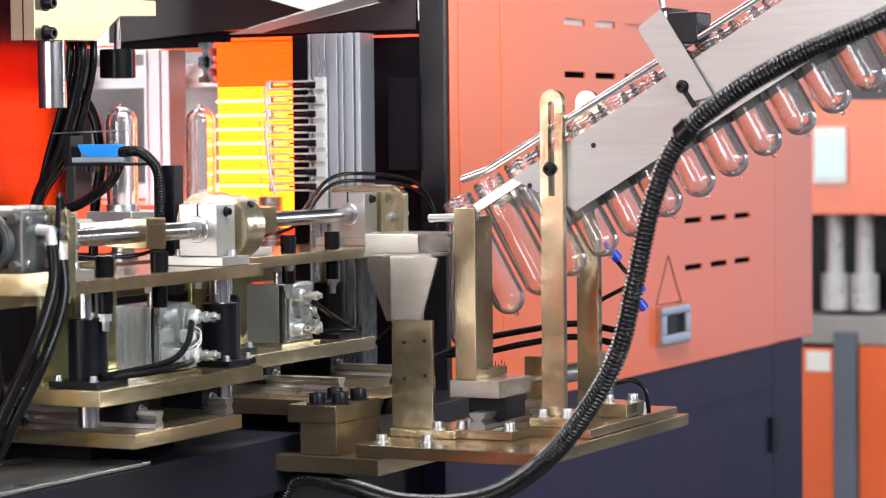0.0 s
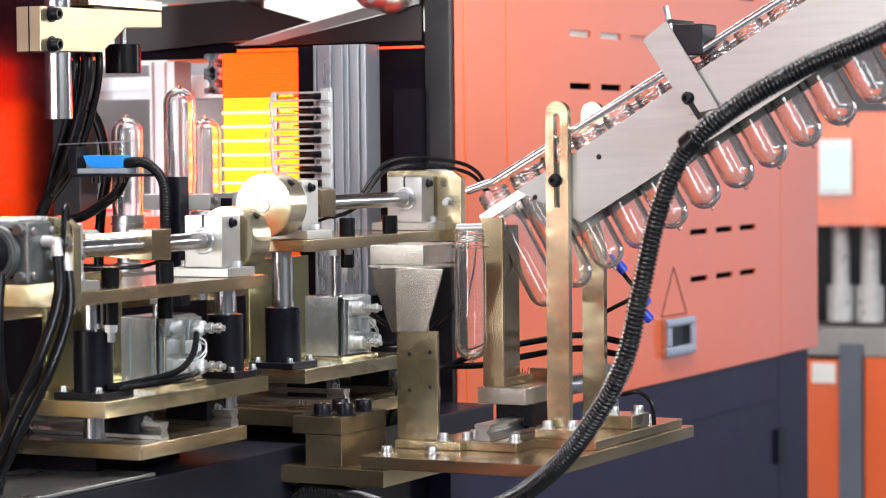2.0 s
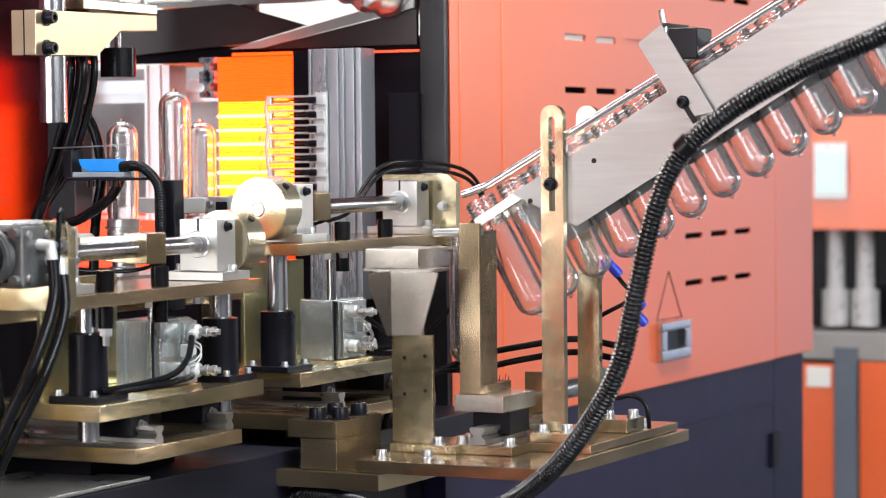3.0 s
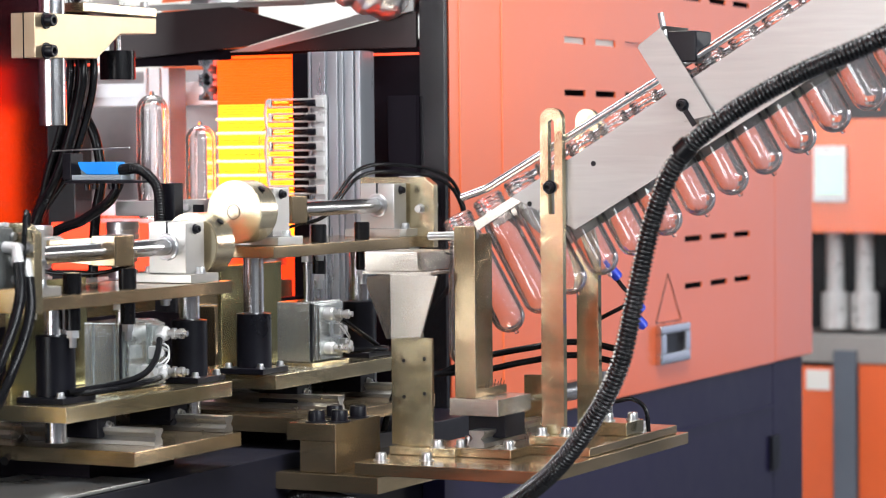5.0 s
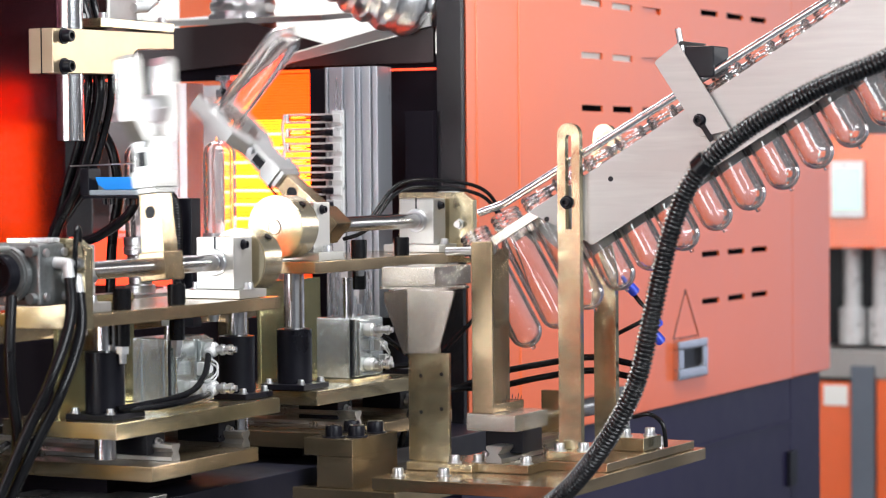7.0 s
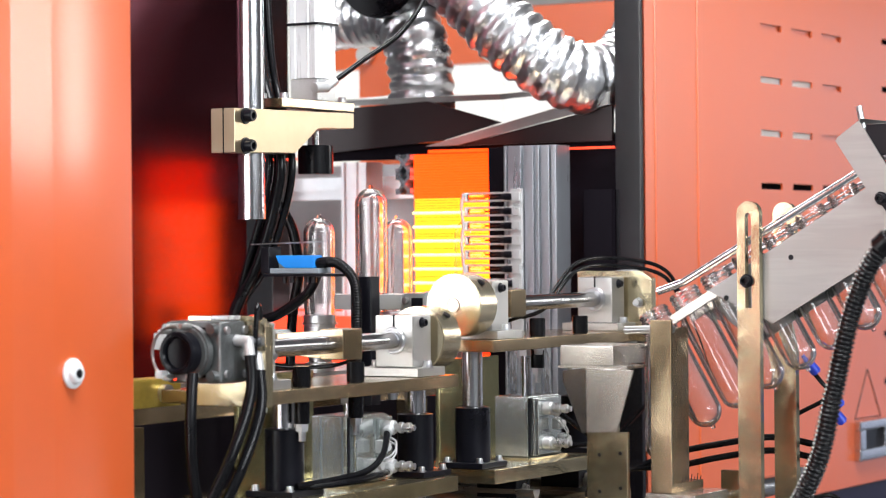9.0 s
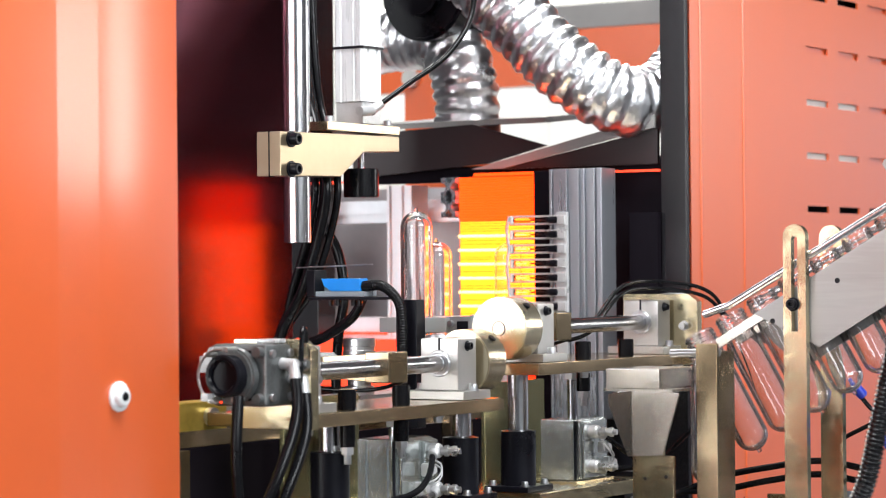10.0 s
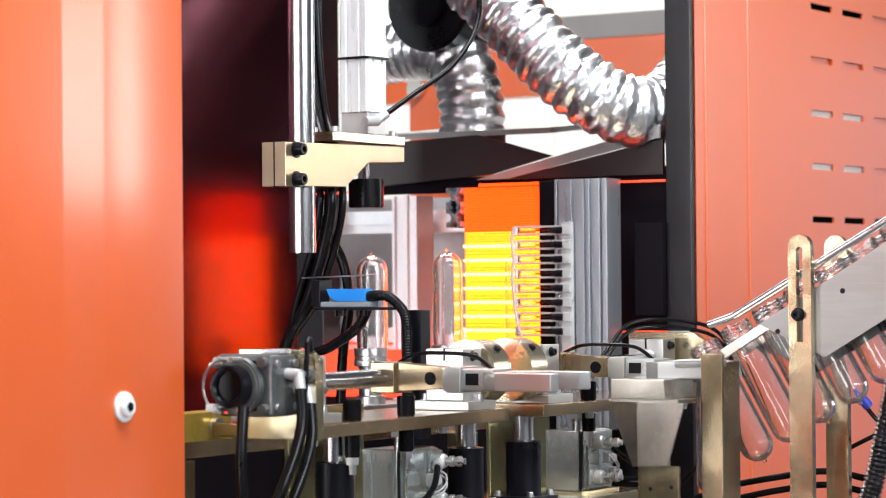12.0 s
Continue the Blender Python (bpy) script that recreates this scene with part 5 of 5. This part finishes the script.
TURN_1 = [(0, 180), (5.7, 180), (5.8, 160), (5.9, 95), (6.0, 18), (6.1, 0), (6.8, 0), (6.9, 20), (7.0, 95), (7.1, 155), (7.2, 180), (11.2, 180), (11.3, 150), (11.4, 92), (11.5, 12), (11.6, 0), (12, 0)]
TURN_2 = [(0, 180), (0.2, 178), (0.3, 150), (0.4, 105), (0.5, 53), (0.6, 15), (0.7, 0), (1.1, 0), (1.2, 15), (1.3, 55), (1.4, 100), (1.5, 148), (1.6, 180), (5.65, 180), (5.8, 170), (5.9, 118), (6.0, 62), (6.1, 12), (6.2, 0), (6.6, 0), (6.7, 10), (6.8, 45), (6.9, 92), (7.0, 138), (7.1, 170), (7.2, 180), (11.2, 180), (11.3, 172), (11.4, 125), (11.5, 70), (11.6, 12), (11.7, 0), (12, 0)]
PUSH = [(0, 0), (1.55, 0), (1.8, 0.5), (2.0, 1), (2.85, 1), (3.0, 0.18), (3.1, 0), (7.05, 0), (7.2, 0.6), (7.4, 1), (8.4, 1), (8.7, 0), (12, 0)]
INDEX = [(0, 0), (3.65, 0), (4.1, 0.5), (4.6, 1), (9.1, 1), (9.3, 1.12), (9.5, 1.33), (9.9, 1.85), (10.1, 2), (12, 2)]
PRESS = [(0, 0.3), (0.3, 1), (0.6, 0.5), (0.75, 0), (5.3, 0), (5.5, 0.3), (5.6, 0.8), (5.7, 1), (6.1, 1), (6.25, 0.7), (6.45, 0), (10.8, 0), (11.0, 0.33), (11.1, 0.8), (11.2, 1), (11.6, 1), (11.75, 0.7), (11.95, 0), (12, 0)]
CLAMP = [(0, 0.25), (0.3, 0.1), (0.6, 0), (3.6, 0), (3.9, 1), (4.3, 0), (9.1, 0), (9.3, 0.4), (9.5, 1), (9.65, 0.7), (9.85, 0.2), (10.0, 0), (12, 0)]
STEPS = [round(0.1 * k, 1) for k in range(121)]


def moving(*curves):
    """The times at which any of the curves has a corner or is under way."""
    ts = {0.0, 12.0}
    for c in curves:
        for (a, u), (b, v) in zip(c, c[1:]):
            ts |= {a, b}
            if u != v:
                ts |= {t for t in STEPS if a <= t <= b}
    return sorted(ts)


def carried(arm_x, slide, lift, turn, t):
    return pose(0, STROKE * curve(slide, t), LIFT * curve(lift, t)) @ pose(arm_x, 0.53, 1.109, -curve(turn, t)) @ pose(0, -0.25, 0)


def chain_place(k):
    return pose(0.60 + 0.235 * k, 0.88, 1.109, 180)


NECK = FEED @ Vector((0.2355, 0.091, 1.143))
PITCH = Vector((0, -0.045, 0.026)) * 1.14


def row_place(k):
    p = NECK + PITCH * k
    return pose(p.x, p.y, p.z, -30)


HANG = pose(0.606, 0.269, 1.102)


def motions():
    for ob, slide in ((CARRIAGE_1, SLIDE_1), (CARRIAGE_2, SLIDE_2)):
        base = ob.location.copy()
        walk(ob, [(t, pose(base.x, base.y + STROKE * curve(slide, t), base.z)) for t in moving(slide)])
    for ob, slide, lift in ((HEAD_1, SLIDE_1, LIFT_1), (HEAD_2, SLIDE_2, LIFT_2)):
        base = ob.location.copy()
        walk(ob, [(t, pose(base.x, base.y + STROKE * curve(slide, t), base.z + LIFT * curve(lift, t))) for t in moving(slide, lift)])
    for ob, turn, x in ((ARM_1, TURN_1, 0.135), (ARM_2, TURN_2, 0.60)):
        walk(ob, [(t, pose(x, 0.53, 1.109, -curve(turn, t))) for t in moving(turn)])
    base = PLUNGER.location.copy()
    walk(PLUNGER, [(t, pose(base.x, base.y, base.z - 0.085 * curve(PRESS, t))) for t in moving(PRESS)])
    base = PLATEN.location.copy()
    walk(PLATEN, [(t, pose(base.x, base.y - 0.15 * curve(CLAMP, t), base.z)) for t in moving(CLAMP)])
    for k, ob in enumerate(HOLDERS):
        walk(ob, [(t, pose(0.60 + 0.235 * (k - 2 + curve(INDEX, t)), 0.88, 1.045)) for t in moving(INDEX)])
    base = PUSHER.location.copy()
    walk(PUSHER, [(t, pose(base.x + 0.075 * curve(PUSH, t), base.y, base.z)) for t in moving(PUSH)])
    # preforms on the chain move on by one place at each index
    for k, ob in enumerate(CHAIN):
        walk(ob, [(t, chain_place(k + curve(INDEX, t))) for t in moving(INDEX)])
    # preforms that the second gripper carries from the feeder to the chain
    for ob, pick, drop, first in ((PICKED[0], 1.1, 5.6, 0), (PICKED[1], 6.6, 11.1, 1)):
        rows = [(0.0, HANG)] if first == 0 else [(0.0, row_place(0)), (1.65, row_place(0)), (1.9, HANG)]
        rows.append((pick, HANG))
        rows += [(t, carried(0.60, SLIDE_2, LIFT_2, TURN_2, t)) for t in moving(SLIDE_2, LIFT_2, TURN_2) if pick < t <= drop]
        if first == 0:
            rows += [(t, chain_place(curve(INDEX, t) - 1)) for t in moving(INDEX) if t >= 9.1]
        else:
            rows.append((12.0, rows[-1][1]))
        walk(ob, rows)
    # the row on the chute steps down
    for k, ob in enumerate(ROW):
        k += 1
        rows = [(0.0, row_place(k)), (2.95, row_place(k)), (3.15, row_place(k - 1)), (7.1, row_place(k - 1))]
        if k == 1:
            rows += [(7.35, HANG), (12.0, HANG)]
        else:
            rows += [(8.5, row_place(k - 1)), (8.75, row_place(k - 2)), (12.0, row_place(k - 2))]
        walk(ob, rows)


CHAIN = [preform("clear plastic preform standing neck down on the heating chain", chain_place(k)) for k in range(3)]


def holder():
    bm = bmesh.new()
    spin(bm, [(0, 0), (0.024, 0), (0.024, 0.012), (0.019, 0.014), (0.019, 0.024), (0.023, 0.026), (0.023, 0.036), (0.0175, 0.038), (0.0175, 0.060), (0.0265, 0.062), (0.0265, 0.070), (0.0252, 0.0715), (0.0252, 0.076), (0.0265, 0.0775), (0.0265, 0.088), (0.0256, 0.090), (0.0256, 0.066), (0, 0.064)], 28)
    return tagged(part("preform_holder", bm, BOLT), label="ringed steel mandrel that holds a preform on the chain", category="holder", group="preform holders")


HOLDERS = [holder() for k in range(6)]
PICKED = [preform("clear plastic preform carried from the chute to the chain", HANG) for k in range(2)]
ROW = [preform("clear plastic preform hanging by its neck in the chute", row_place(k + 1)) for k in range(13)]
motions()
